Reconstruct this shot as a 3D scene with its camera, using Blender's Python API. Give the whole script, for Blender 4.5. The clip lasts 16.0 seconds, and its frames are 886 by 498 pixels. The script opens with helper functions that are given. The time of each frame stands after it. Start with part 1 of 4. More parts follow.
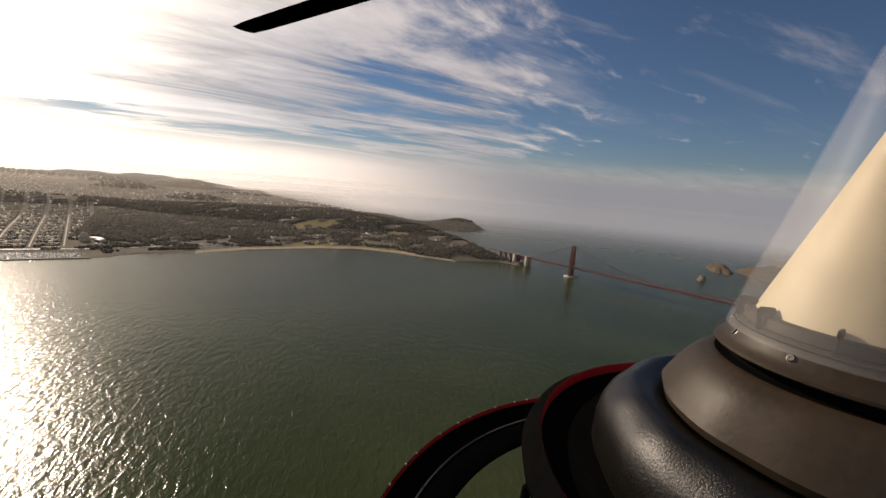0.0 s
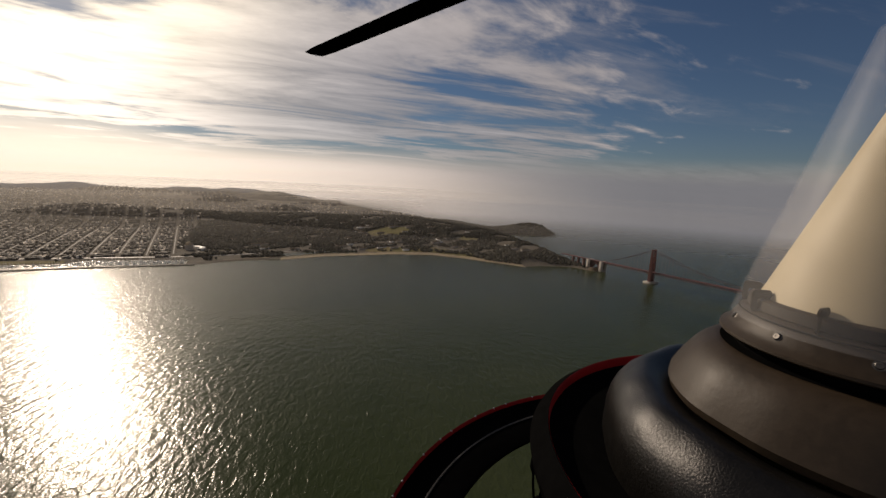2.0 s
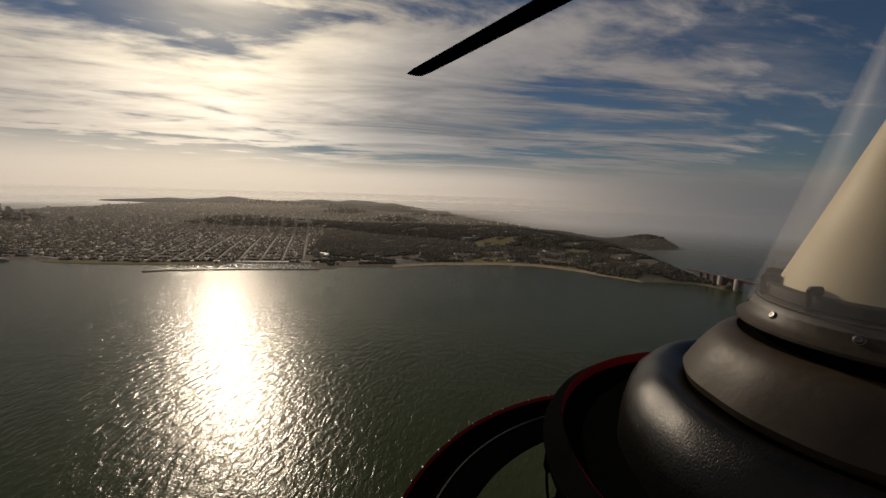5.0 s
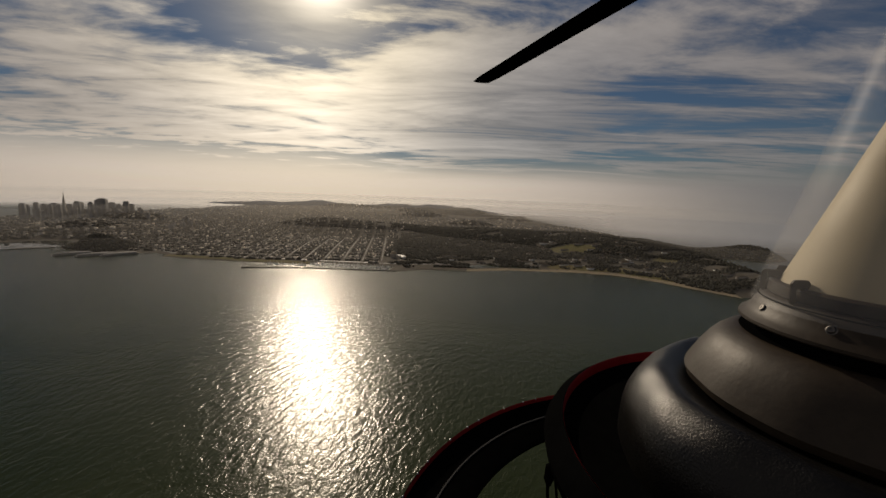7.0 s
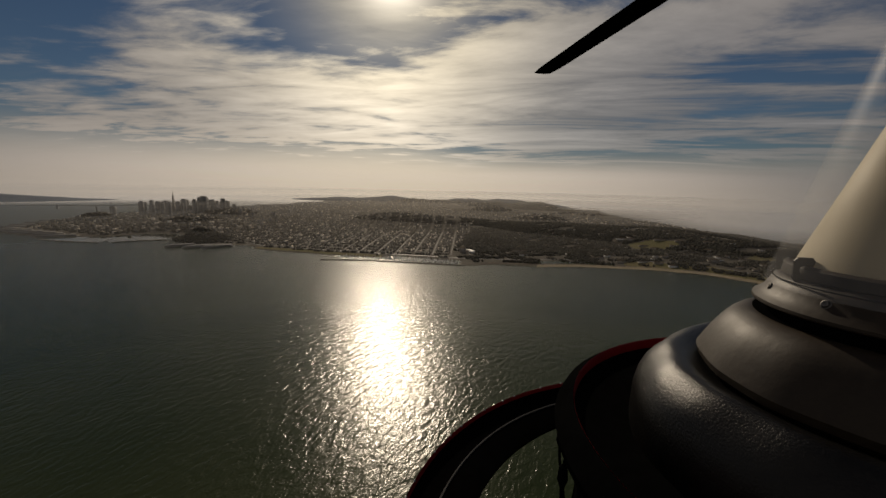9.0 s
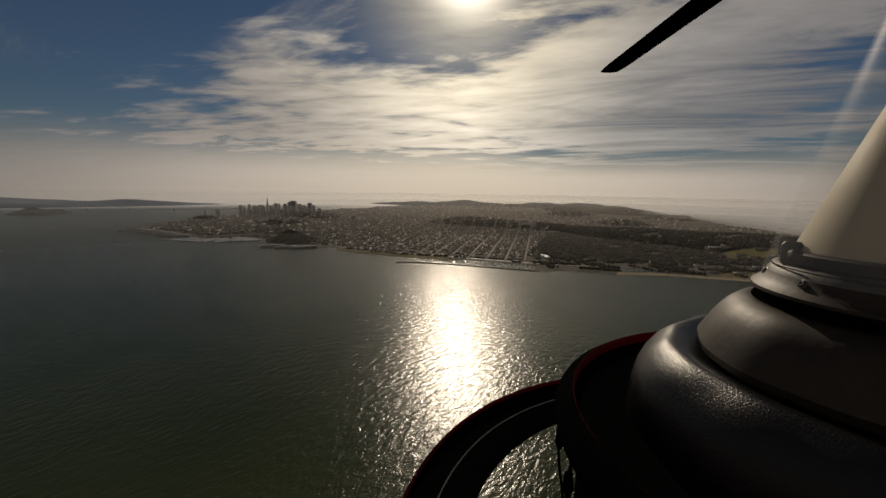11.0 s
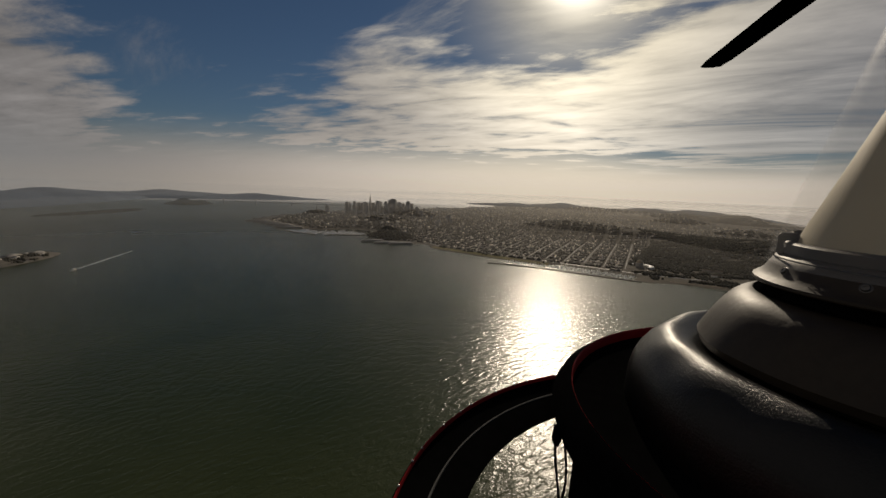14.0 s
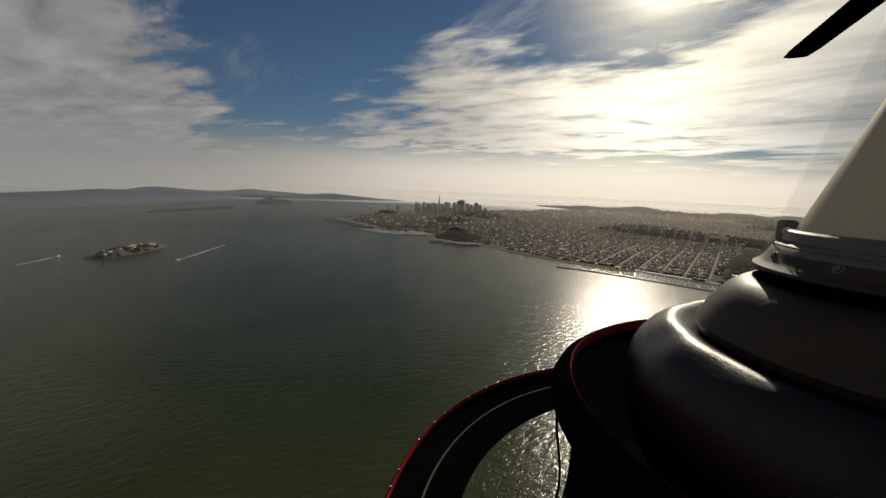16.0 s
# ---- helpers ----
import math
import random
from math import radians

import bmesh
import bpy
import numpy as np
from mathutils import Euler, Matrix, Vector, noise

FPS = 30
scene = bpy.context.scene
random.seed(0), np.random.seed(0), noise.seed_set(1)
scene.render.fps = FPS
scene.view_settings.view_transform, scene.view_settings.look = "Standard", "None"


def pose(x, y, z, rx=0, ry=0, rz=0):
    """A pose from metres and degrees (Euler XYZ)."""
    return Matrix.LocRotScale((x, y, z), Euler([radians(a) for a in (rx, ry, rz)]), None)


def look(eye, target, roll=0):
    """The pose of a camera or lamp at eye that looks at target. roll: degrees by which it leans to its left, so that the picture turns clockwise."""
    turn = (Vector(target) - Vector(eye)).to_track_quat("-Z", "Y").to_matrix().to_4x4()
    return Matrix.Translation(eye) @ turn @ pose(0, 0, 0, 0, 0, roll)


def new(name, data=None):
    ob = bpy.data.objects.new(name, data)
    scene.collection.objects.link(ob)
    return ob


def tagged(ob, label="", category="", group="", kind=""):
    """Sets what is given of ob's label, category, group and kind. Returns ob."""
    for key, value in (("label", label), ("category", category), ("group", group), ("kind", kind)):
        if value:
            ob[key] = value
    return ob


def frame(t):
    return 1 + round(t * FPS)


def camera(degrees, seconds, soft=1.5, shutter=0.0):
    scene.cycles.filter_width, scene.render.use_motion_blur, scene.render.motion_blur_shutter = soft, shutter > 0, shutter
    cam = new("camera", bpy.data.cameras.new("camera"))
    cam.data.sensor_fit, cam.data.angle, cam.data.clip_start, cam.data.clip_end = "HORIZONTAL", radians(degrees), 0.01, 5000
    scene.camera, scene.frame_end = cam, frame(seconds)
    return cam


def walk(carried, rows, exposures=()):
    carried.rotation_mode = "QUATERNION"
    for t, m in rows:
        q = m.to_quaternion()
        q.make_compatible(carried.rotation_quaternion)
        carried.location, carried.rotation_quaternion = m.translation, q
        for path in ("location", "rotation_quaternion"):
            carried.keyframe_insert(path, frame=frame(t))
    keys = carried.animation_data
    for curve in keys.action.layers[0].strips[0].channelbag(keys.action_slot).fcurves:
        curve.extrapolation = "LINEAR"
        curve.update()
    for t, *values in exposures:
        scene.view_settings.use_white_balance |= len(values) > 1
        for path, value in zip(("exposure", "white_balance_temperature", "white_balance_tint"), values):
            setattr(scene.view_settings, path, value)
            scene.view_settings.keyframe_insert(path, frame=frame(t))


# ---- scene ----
# The landscape is a model at one fifth of its true size: its lengths are given in true metres and go through S.
S = 0.2
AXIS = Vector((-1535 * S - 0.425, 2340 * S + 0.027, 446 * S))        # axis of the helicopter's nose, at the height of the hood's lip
cam = camera(92.54, 16.0, soft=1.5)


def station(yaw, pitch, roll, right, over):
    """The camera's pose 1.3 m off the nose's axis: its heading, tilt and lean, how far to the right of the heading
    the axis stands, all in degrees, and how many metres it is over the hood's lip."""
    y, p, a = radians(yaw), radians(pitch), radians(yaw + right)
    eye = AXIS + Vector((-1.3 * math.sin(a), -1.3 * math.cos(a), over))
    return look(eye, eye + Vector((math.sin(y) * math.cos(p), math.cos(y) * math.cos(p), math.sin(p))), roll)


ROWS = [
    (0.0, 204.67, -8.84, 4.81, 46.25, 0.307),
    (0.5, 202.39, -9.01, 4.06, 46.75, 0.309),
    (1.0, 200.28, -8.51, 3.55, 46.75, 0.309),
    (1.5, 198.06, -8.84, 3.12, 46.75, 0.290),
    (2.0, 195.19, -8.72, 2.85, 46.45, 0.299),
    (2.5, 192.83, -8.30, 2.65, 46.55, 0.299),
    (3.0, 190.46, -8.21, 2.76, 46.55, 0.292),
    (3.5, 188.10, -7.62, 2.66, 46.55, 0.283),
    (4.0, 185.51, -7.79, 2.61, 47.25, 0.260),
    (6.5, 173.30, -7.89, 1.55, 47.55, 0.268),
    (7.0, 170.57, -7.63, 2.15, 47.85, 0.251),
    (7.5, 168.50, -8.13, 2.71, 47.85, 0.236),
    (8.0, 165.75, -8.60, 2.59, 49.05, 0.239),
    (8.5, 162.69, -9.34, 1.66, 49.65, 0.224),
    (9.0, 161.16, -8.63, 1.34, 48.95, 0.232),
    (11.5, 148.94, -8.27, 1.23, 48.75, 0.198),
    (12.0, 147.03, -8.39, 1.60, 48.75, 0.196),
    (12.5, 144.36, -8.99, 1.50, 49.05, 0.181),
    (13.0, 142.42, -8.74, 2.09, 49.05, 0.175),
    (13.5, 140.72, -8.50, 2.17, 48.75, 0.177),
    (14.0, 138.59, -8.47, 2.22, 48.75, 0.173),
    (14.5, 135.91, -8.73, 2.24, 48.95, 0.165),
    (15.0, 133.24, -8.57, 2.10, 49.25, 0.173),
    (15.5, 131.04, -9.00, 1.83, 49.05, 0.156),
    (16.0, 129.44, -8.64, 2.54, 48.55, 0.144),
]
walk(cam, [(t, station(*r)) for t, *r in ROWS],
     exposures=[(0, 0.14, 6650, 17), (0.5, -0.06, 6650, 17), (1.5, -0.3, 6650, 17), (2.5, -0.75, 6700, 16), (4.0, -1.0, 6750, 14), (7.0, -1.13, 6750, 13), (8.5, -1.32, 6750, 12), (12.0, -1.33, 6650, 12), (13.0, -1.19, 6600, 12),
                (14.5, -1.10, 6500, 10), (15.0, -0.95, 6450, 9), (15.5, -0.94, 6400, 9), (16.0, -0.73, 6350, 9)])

# ---- light ----
SUN_AZ, SUN_EL = 153.8, 26.0
to_sun = Vector((math.sin(radians(SUN_AZ)) * math.cos(radians(SUN_EL)),
                 math.cos(radians(SUN_AZ)) * math.cos(radians(SUN_EL)), math.sin(radians(SUN_EL))))
sun = new("sun", bpy.data.lights.new("sun", "SUN"))
sun.data.energy, sun.data.angle, sun.data.color = 4.6, radians(0.6), (1.0, 0.86, 0.66)
sun.rotation_euler = to_sun.to_track_quat("Z", "Y").to_euler()


class Nodes:
    """Short hand for a node tree."""

    def __init__(self, tree):
        self.t = tree
        tree.nodes.clear()

    def add(self, kind):
        return self.t.nodes.new(kind)

    def put(self, socket, v):
        if isinstance(v, bpy.types.NodeSocket):
            self.t.links.new(v, socket)
        elif isinstance(v, (tuple, list)) and len(v) == 3 and socket.type == "RGBA":
            socket.default_value = (*v, 1)
        else:
            socket.default_value = v

    def math(self, op, a, b=0.0, c=0.0, clamp=False):
        n = self.add("ShaderNodeMath")
        n.operation, n.use_clamp = op, clamp
        for i, v in enumerate((a, b, c)):
            self.put(n.inputs[i], v)
        return n.outputs[0]

    def vec(self, op, a, b=(0, 0, 0), out=0):
        n = self.add("ShaderNodeVectorMath")
        n.operation = op
        self.put(n.inputs[0], a)
        if op == "SCALE":
            self.put(n.inputs[3], b)
        else:
            self.put(n.inputs[1], b)
        return n.outputs[out]

    def step(self, v, lo, hi, a=0.0, b=1.0):
        n = self.add("ShaderNodeMapRange")
        n.interpolation_type = "SMOOTHSTEP"
        for i, x in enumerate((v, lo, hi, a, b)):
            self.put(n.inputs[i], x)
        return n.outputs[0]

    def noise(self, vector, scale, detail=4.0, rough=0.5, distort=0.0):
        n = self.add("ShaderNodeTexNoise")
        self.put(n.inputs["Vector"], vector)
        for k, v in (("Scale", scale), ("Detail", detail), ("Roughness", rough), ("Distortion", distort)):
            n.inputs[k].default_value = v
        return n.outputs["Fac"]

    def mix(self, f, a, b):
        n = self.add("ShaderNodeMix")
        n.data_type = "RGBA"
        for i, v in ((0, f), (6, a), (7, b)):
            self.put(n.inputs[i], v)
        return n.outputs[2]

    def ramp(self, f, stops):
        n = self.add("ShaderNodeValToRGB")
        e = n.color_ramp.elements
        while len(e) < len(stops):
            e.new(0.5)
        for el, (p, c) in zip(e, stops):
            el.position, el.color = p, (*c, 1)
        self.put(n.inputs[0], f)
        return n.outputs[0]


world = bpy.data.worlds.new("sky")
scene.world = world
world.use_nodes = True
w = Nodes(world.node_tree)
way = w.add("ShaderNodeTexCoord").outputs["Generated"]
sep = w.add("ShaderNodeSeparateXYZ")
w.put(sep.inputs[0], way)
up = sep.outputs[2]
sky = w.add("ShaderNodeTexSky")
sky.sky_type, sky.sun_disc, sky.sun_elevation, sky.sun_rotation = "NISHITA", False, radians(SUN_EL), radians(SUN_AZ)
sky.air_density, sky.dust_density, sky.ozone_density = 1.0, 0.05, 5.0
toward = w.math("MAXIMUM", w.vec("DOT_PRODUCT", way, tuple(to_sun), out=1), 0.0)
high = w.math("MULTIPLY", w.math("ARCSINE", up), 57.2958)
round_ = w.math("SUBTRACT", w.math("MULTIPLY", w.math("ARCTAN2", sep.outputs[0], sep.outputs[1]), 57.2958), SUN_AZ)
side = w.math("WRAP", round_, 180.0, -180.0)          # degrees to the right of the sun
# directions laid out on a flat layer of cloud high above, streaked towards the south-west
lift = w.math("ADD", w.math("MAXIMUM", up, 0.0), 0.10)
flat = w.vec("SCALE", way, w.math("DIVIDE", 1.0, lift))
turned = w.add("ShaderNodeMapping")
turned.inputs["Rotation"].default_value = (0, 0, radians(-42))
turned.inputs["Scale"].default_value = (0.30, 1.0, 0.0)
w.put(turned.inputs[0], flat)
streak = w.noise(turned.outputs[0], 1.7, 10.0, 0.64, 0.55)
across = w.add("ShaderNodeMapping")
across.inputs["Rotation"].default_value = (0, 0, radians(-22))
w.put(across.inputs[0], flat)
drawn = w.vec("MULTIPLY", across.outputs[0], (0.5, 1.0, 0.0))
streak = w.math("MULTIPLY_ADD", streak, 1.55, -0.275)
puffs = w.noise(w.vec("ADD", drawn, (7.3, 2.2, 0)), 3.4, 10.0, 0.58, 0.35)
banks = w.noise(w.vec("ADD", flat, (3.1, 1.7, 0)), 0.9, 4.0, 0.55, 0.4)


def window(v, a, b, c, d):
    return w.math("MULTIPLY", w.step(v, a, b), w.step(v, c, d, 1.0, 0.0))


# a broad lit sheet below the sun, a fan of cirrus to the right of it, a grey bank far to the left
sheet = w.math("MULTIPLY", window(side, -62.0, -22.0, 12.0, 45.0), window(w.math("MULTIPLY_ADD", puffs, 5.0, high), 5.0, 8.5, 13.0, 23.0))
fan_top = w.math("ADD", high, w.math("MULTIPLY", side, 0.42))
fan = w.math("MULTIPLY", window(side, -4.0, 26.0, 52.0, 68.0), w.step(fan_top, 27.0, 44.0, 1.0, 0.0))
bank = w.step(w.math("ADD", side, w.math("MULTIPLY", high, 0.35)), -62.0, -46.0, 1.0, 0.0)
grain = w.math("ADD", puffs, w.math("MULTIPLY", w.math("SUBTRACT", streak, puffs), w.math("MULTIPLY_ADD", fan, 0.75, 0.25)))
cover = w.math("ADD", grain, w.math("MULTIPLY", w.math("SUBTRACT", banks, 0.5), 0.45))
for weight, mask in ((0.26, sheet), (0.165, fan), (0.46, bank)):
    cover = w.math("MULTIPLY_ADD", mask, weight, cover)
open_air = w.math("MULTIPLY", w.step(side, -16.0, 4.0, 1.0, 0.0), w.step(high, 13.0, 19.0))
cover = w.math("MULTIPLY_ADD", open_air, -0.085, cover)
cover = w.math("MULTIPLY_ADD", w.step(side, 52.0, 74.0), -0.10, cover)
rift = w.math("MULTIPLY", window(side, -6.0, 12.0, 34.0, 50.0), window(w.math("MULTIPLY_ADD", puffs, 4.0, high), 5.6, 6.8, 7.2, 8.6))
cover = w.math("MULTIPLY_ADD", rift, -0.13, cover)
gap = w.math("MULTIPLY", window(side, -56.0, -47.0, -36.0, -24.0), w.step(high, 4.0, 9.0))
cover = w.math("MULTIPLY_ADD", gap, -0.17, cover)
cloud = w.math("MULTIPLY", w.step(cover, 0.48, 0.74, 0.0, 0.95), w.math("MULTIPLY_ADD", fan, -0.28, 1.0))
wisps = w.math("MULTIPLY", w.step(streak, 0.50, 0.86), w.step(high, 6.0, 12.0, 0.0, 0.34))
cloud = w.math("MAXIMUM", cloud, wisps)
glow = w.math("POWER", toward, 420.0)
halo = w.math("POWER", toward, 9.0)
body = w.vec("DOT_PRODUCT", way, (math.sin(radians(SUN_AZ)) * 0.978, math.cos(radians(SUN_AZ)) * 0.978, 0.208), out=1)
lit = w.math("POWER", w.math("MAXIMUM", body, 0.0), 30.0)
light = w.math("MULTIPLY_ADD", halo, 0.75, 0.44)
light = w.math("MULTIPLY_ADD", lit, 1.4, light)
light = w.math("MULTIPLY", light, w.math("MULTIPLY_ADD", grain, 1.8, 0.12))
tone = w.vec("SCALE", w.mix(halo, (1.0, 0.94, 0.90), (1.0, 0.88, 0.62)), light)
beside = w.step(w.math("ABSOLUTE", side), 30.0, 68.0)
haze_tone = w.vec("SCALE", w.mix(halo, (0.98, 0.88, 0.78), (1.0, 0.85, 0.55)), w.math("MULTIPLY_ADD", w.math("POWER", toward, 5.0), 1.75, 0.62))
haze_tone = w.mix(beside, haze_tone, (0.44, 0.435, 0.43))
west = w.step(side, 36.0, 70.0)                         # clearer air over the ocean
haze_tone = w.mix(west, haze_tone, (0.25, 0.26, 0.275))
low_top = w.math("MULTIPLY_ADD", window(side, -2.0, 14.0, 40.0, 56.0), -2.6, w.math("MULTIPLY_ADD", west, -2.2, w.math("MULTIPLY_ADD", beside, -1.5, 8.2)))
low = w.step(w.math("MAXIMUM", high, w.math("MULTIPLY", high, -0.25)), 1.0, low_top, 0.97, 0.0)
veiled = w.mix(low, tone, haze_tone)
veiled = w.vec("ADD", veiled, w.vec("SCALE", (1.0, 0.93, 0.8), w.math("MULTIPLY", glow, 9.0)))
clear = w.add("ShaderNodeBackground")
w.put(clear.inputs[0], sky.outputs[0])
clear.inputs[1].default_value = 0.046
thick = w.add("ShaderNodeBackground")
w.put(thick.inputs[0], veiled)
both = w.add("ShaderNodeMixShader")
w.put(both.inputs[0], w.math("MAXIMUM", w.math("MAXIMUM", cloud, low), w.math("MULTIPLY", w.math("POWER", toward, 70.0), 0.75)))
w.put(both.inputs[1], clear.outputs[0])
w.put(both.inputs[2], thick.outputs[0])
w.put(w.add("ShaderNodeOutputWorld").inputs[0], both.outputs[0])

# ---- materials ----


def surface(name, base, rough=0.6, metal=0.0, grain=None, grain_scale=1.0, second=None, bump=0.0, spec=0.5,
            island=0.0, coat=0.0, real=False):
    """A principled material: base colour, a second colour that a two-scale noise mixes in, and a bump of the same noise.
    grain_scale counts patches per true metre (per metre of the helicopter where real is set); island: how much pieces differ."""
    m = bpy.data.materials.new(name)
    m.use_nodes = True
    n = Nodes(m.node_tree)
    out, b = n.add("ShaderNodeOutputMaterial"), n.add("ShaderNodeBsdfPrincipled")
    n.put(out.inputs[0], b.outputs[0])
    geo = n.add("ShaderNodeNewGeometry")
    place = n.vec("SCALE", geo.outputs["Position"], 1.0 if real else 1.0 / S)
    wide = n.noise(place, grain_scale * 0.13, 3.0, 0.55)
    fine = n.noise(place, grain_scale, 5.0, 0.6)
    f = n.math("ADD", n.math("MULTIPLY", wide, 0.5), n.math("MULTIPLY", fine, 0.5))
    colour = n.mix(n.step(f, 0.36, 0.64), base, second or tuple(c * 0.75 for c in base))
    if island:
        r = geo.outputs["Random Per Island"]
        colour = n.vec("SCALE", colour, n.math("ADD", 1.0 - island, n.math("MULTIPLY", n.math("POWER", r, 10.0), 9.5 * island)))
    n.put(b.inputs["Base Color"], colour)
    n.put(b.inputs["Roughness"], n.math("ADD", rough - 0.06, n.math("MULTIPLY", fine, 0.12)))
    b.inputs["Metallic"].default_value = metal
    b.inputs["Specular IOR Level"].default_value = spec
    b.inputs["Coat Weight"].default_value = coat
    if bump:
        k = n.add("ShaderNodeBump")
        k.inputs["Strength"].default_value, k.inputs["Distance"].default_value = 1.0, bump
        n.put(k.inputs["Height"], fine)
        n.put(b.inputs["Normal"], k.outputs[0])
    return m


def water():
    """Green bay water: short steep chop over a longer swell, with calmer and rougher patches."""
    m = bpy.data.materials.new("bay_water")
    m.use_nodes = True
    n = Nodes(m.node_tree)
    out, b = n.add("ShaderNodeOutputMaterial"), n.add("ShaderNodeBsdfPrincipled")
    n.put(out.inputs[0], b.outputs[0])
    place = n.vec("SCALE", n.add("ShaderNodeNewGeometry").outputs["Position"], 1.0 / S)
    face = n.add("ShaderNodeMapping")                    # crests run towards the sun
    face.inputs["Rotation"].default_value = (0, 0, radians(5))
    n.put(face.inputs[0], place)
    turn = n.add("ShaderNodeMapping")
    turn.inputs["Scale"].default_value = (1.0, 0.45, 1.0)
    n.put(turn.inputs[0], face.outputs[0])
    swell = n.noise(turn.outputs[0], 0.085, 2.0, 0.5, 0.6)
    chop = n.noise(place, 0.28, 2.0, 0.5, 0.4)
    patch = n.noise(place, 0.0016, 4.0, 0.55, 0.5)
    h = n.math("ADD", n.math("MULTIPLY", swell, 1.75), n.math("MULTIPLY", chop, 0.45))
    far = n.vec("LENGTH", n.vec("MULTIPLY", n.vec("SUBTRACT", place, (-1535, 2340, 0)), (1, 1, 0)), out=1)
    k = n.add("ShaderNodeBump")
    k.inputs["Distance"].default_value = S
    n.put(k.inputs["Strength"], n.step(far, 2600, 5600, 1.0, 0.0))
    n.put(k.inputs["Height"], h)
    n.put(b.inputs["Normal"], k.outputs[0])
    n.put(b.inputs["Base Color"], n.mix(n.step(patch, 0.3, 0.7), (0.0235, 0.033, 0.0105), (0.038, 0.0465, 0.0185)))
    n.put(b.inputs["Roughness"], n.math("ADD", n.step(far, 2600, 5200, 0.165, 0.30), n.math("MULTIPLY", patch, 0.07)))
    b.inputs["IOR"].default_value = 1.33
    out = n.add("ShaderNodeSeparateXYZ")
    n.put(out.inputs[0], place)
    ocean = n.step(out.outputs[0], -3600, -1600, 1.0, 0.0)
    n.put(b.inputs["Alpha"], n.math("MULTIPLY", n.step(far, n.step(out.outputs[0], 3500, 5500, 6200, 8600), 10900, 1.0, 0.0), n.math("SUBTRACT", 1.0, n.math("MULTIPLY", ocean, n.step(far, 3000, 7400)))))        # alpha fade stands in for haze far out, sooner over the ocean
    b.inputs["Specular IOR Level"].default_value = 0.23
    return m


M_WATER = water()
M_LAND = surface("town_ground", (0.105, 0.092, 0.074), 0.95, grain_scale=0.016, second=(0.15, 0.135, 0.108), spec=0.1)
M_HOUSE = surface("painted_houses", (0.20, 0.178, 0.148), 0.75, grain_scale=0.05, second=(0.15, 0.133, 0.110), island=0.70, spec=0.2)
M_TOWER = surface("tower_concrete", (0.25, 0.235, 0.22), 0.6, grain_scale=0.03, second=(0.19, 0.18, 0.17))
M_BAND = surface("tower_glass", (0.20, 0.20, 0.20), 0.4, grain_scale=0.03, second=(0.26, 0.255, 0.25))
M_CALM = surface("sheltered_water", (0.05, 0.058, 0.045), 0.06, grain_scale=0.02, second=(0.04, 0.048, 0.038), spec=0.5)
M_STREET = surface("street_concrete", (0.26, 0.247, 0.225), 0.7, grain_scale=0.05, second=(0.19, 0.18, 0.167), spec=0.25)
M_WOOD = surface("cypress_foliage", (0.056, 0.053, 0.041), 0.9, grain_scale=0.008, second=(0.080, 0.075, 0.058), island=0.12, spec=0.1)
M_GRASS = surface("dry_grass", (0.16, 0.15, 0.06), 0.95, grain_scale=0.02, second=(0.22, 0.18, 0.09), spec=0.1)
M_SAND = surface("sand", (0.40, 0.33, 0.22), 0.9, grain_scale=0.05, second=(0.30, 0.25, 0.18), spec=0.1)
M_ROAD = surface("pale_asphalt", (0.24, 0.23, 0.22), 0.55, grain_scale=0.05, second=(0.17, 0.165, 0.16))
M_CONC = surface("concrete", (0.36, 0.33, 0.29), 0.8, grain_scale=0.1, second=(0.26, 0.24, 0.21))
M_DARK = surface("wet_rock", (0.07, 0.062, 0.052), 0.8, grain_scale=0.05, second=(0.12, 0.105, 0.085))
M_ORANGE = surface("orange_steel", (0.135, 0.044, 0.036), 0.7, grain_scale=0.05, second=(0.105, 0.038, 0.032))
# blue-grey haze is put into the hill colours, paler for the farther range
M_HILL_HAZED = surface("far_hills_haze_tint", (0.16, 0.185, 0.225), 0.95, grain_scale=0.004, second=(0.125, 0.147, 0.18), spec=0.0)
M_HILL_PALE_HAZE = surface("faint_hills_haze_tint", (0.26, 0.285, 0.32), 0.95, grain_scale=0.004, second=(0.21, 0.235, 0.27), spec=0.0)
M_BROWN = surface("dry_headland", (0.125, 0.098, 0.074), 0.95, grain_scale=0.02, second=(0.088, 0.074, 0.058), spec=0.0)
M_WHITE = surface("white_paint", (0.75, 0.74, 0.70), 0.5, grain_scale=0.2, second=(0.65, 0.64, 0.6))
M_FOAM = surface("foam", (0.75, 0.77, 0.75), 0.7, grain_scale=0.1, second=(0.45, 0.5, 0.46))

# ---- mesh helpers ----


def np_mesh(name, verts, quads, material, parent=None, label="", smooth=False):
    me = bpy.data.meshes.new(name)
    v, q = np.asarray(verts, float).reshape(-1, 3), np.asarray(quads, int)
    me.vertices.add(len(v))
    me.vertices.foreach_set("co", v.ravel())
    k = q.shape[1]
    me.loops.add(q.size)
    me.loops.foreach_set("vertex_index", q.ravel())
    me.polygons.add(len(q))
    me.polygons.foreach_set("loop_start", np.arange(0, q.size, k))
    if smooth:
        me.polygons.foreach_set("use_smooth", np.ones(len(q), bool))
    me.update(calc_edges=True)
    me.validate()
    me.materials.append(material)
    ob = new(name, me)
    ob.parent = parent
    if label:
        ob["label"] = label
    return ob


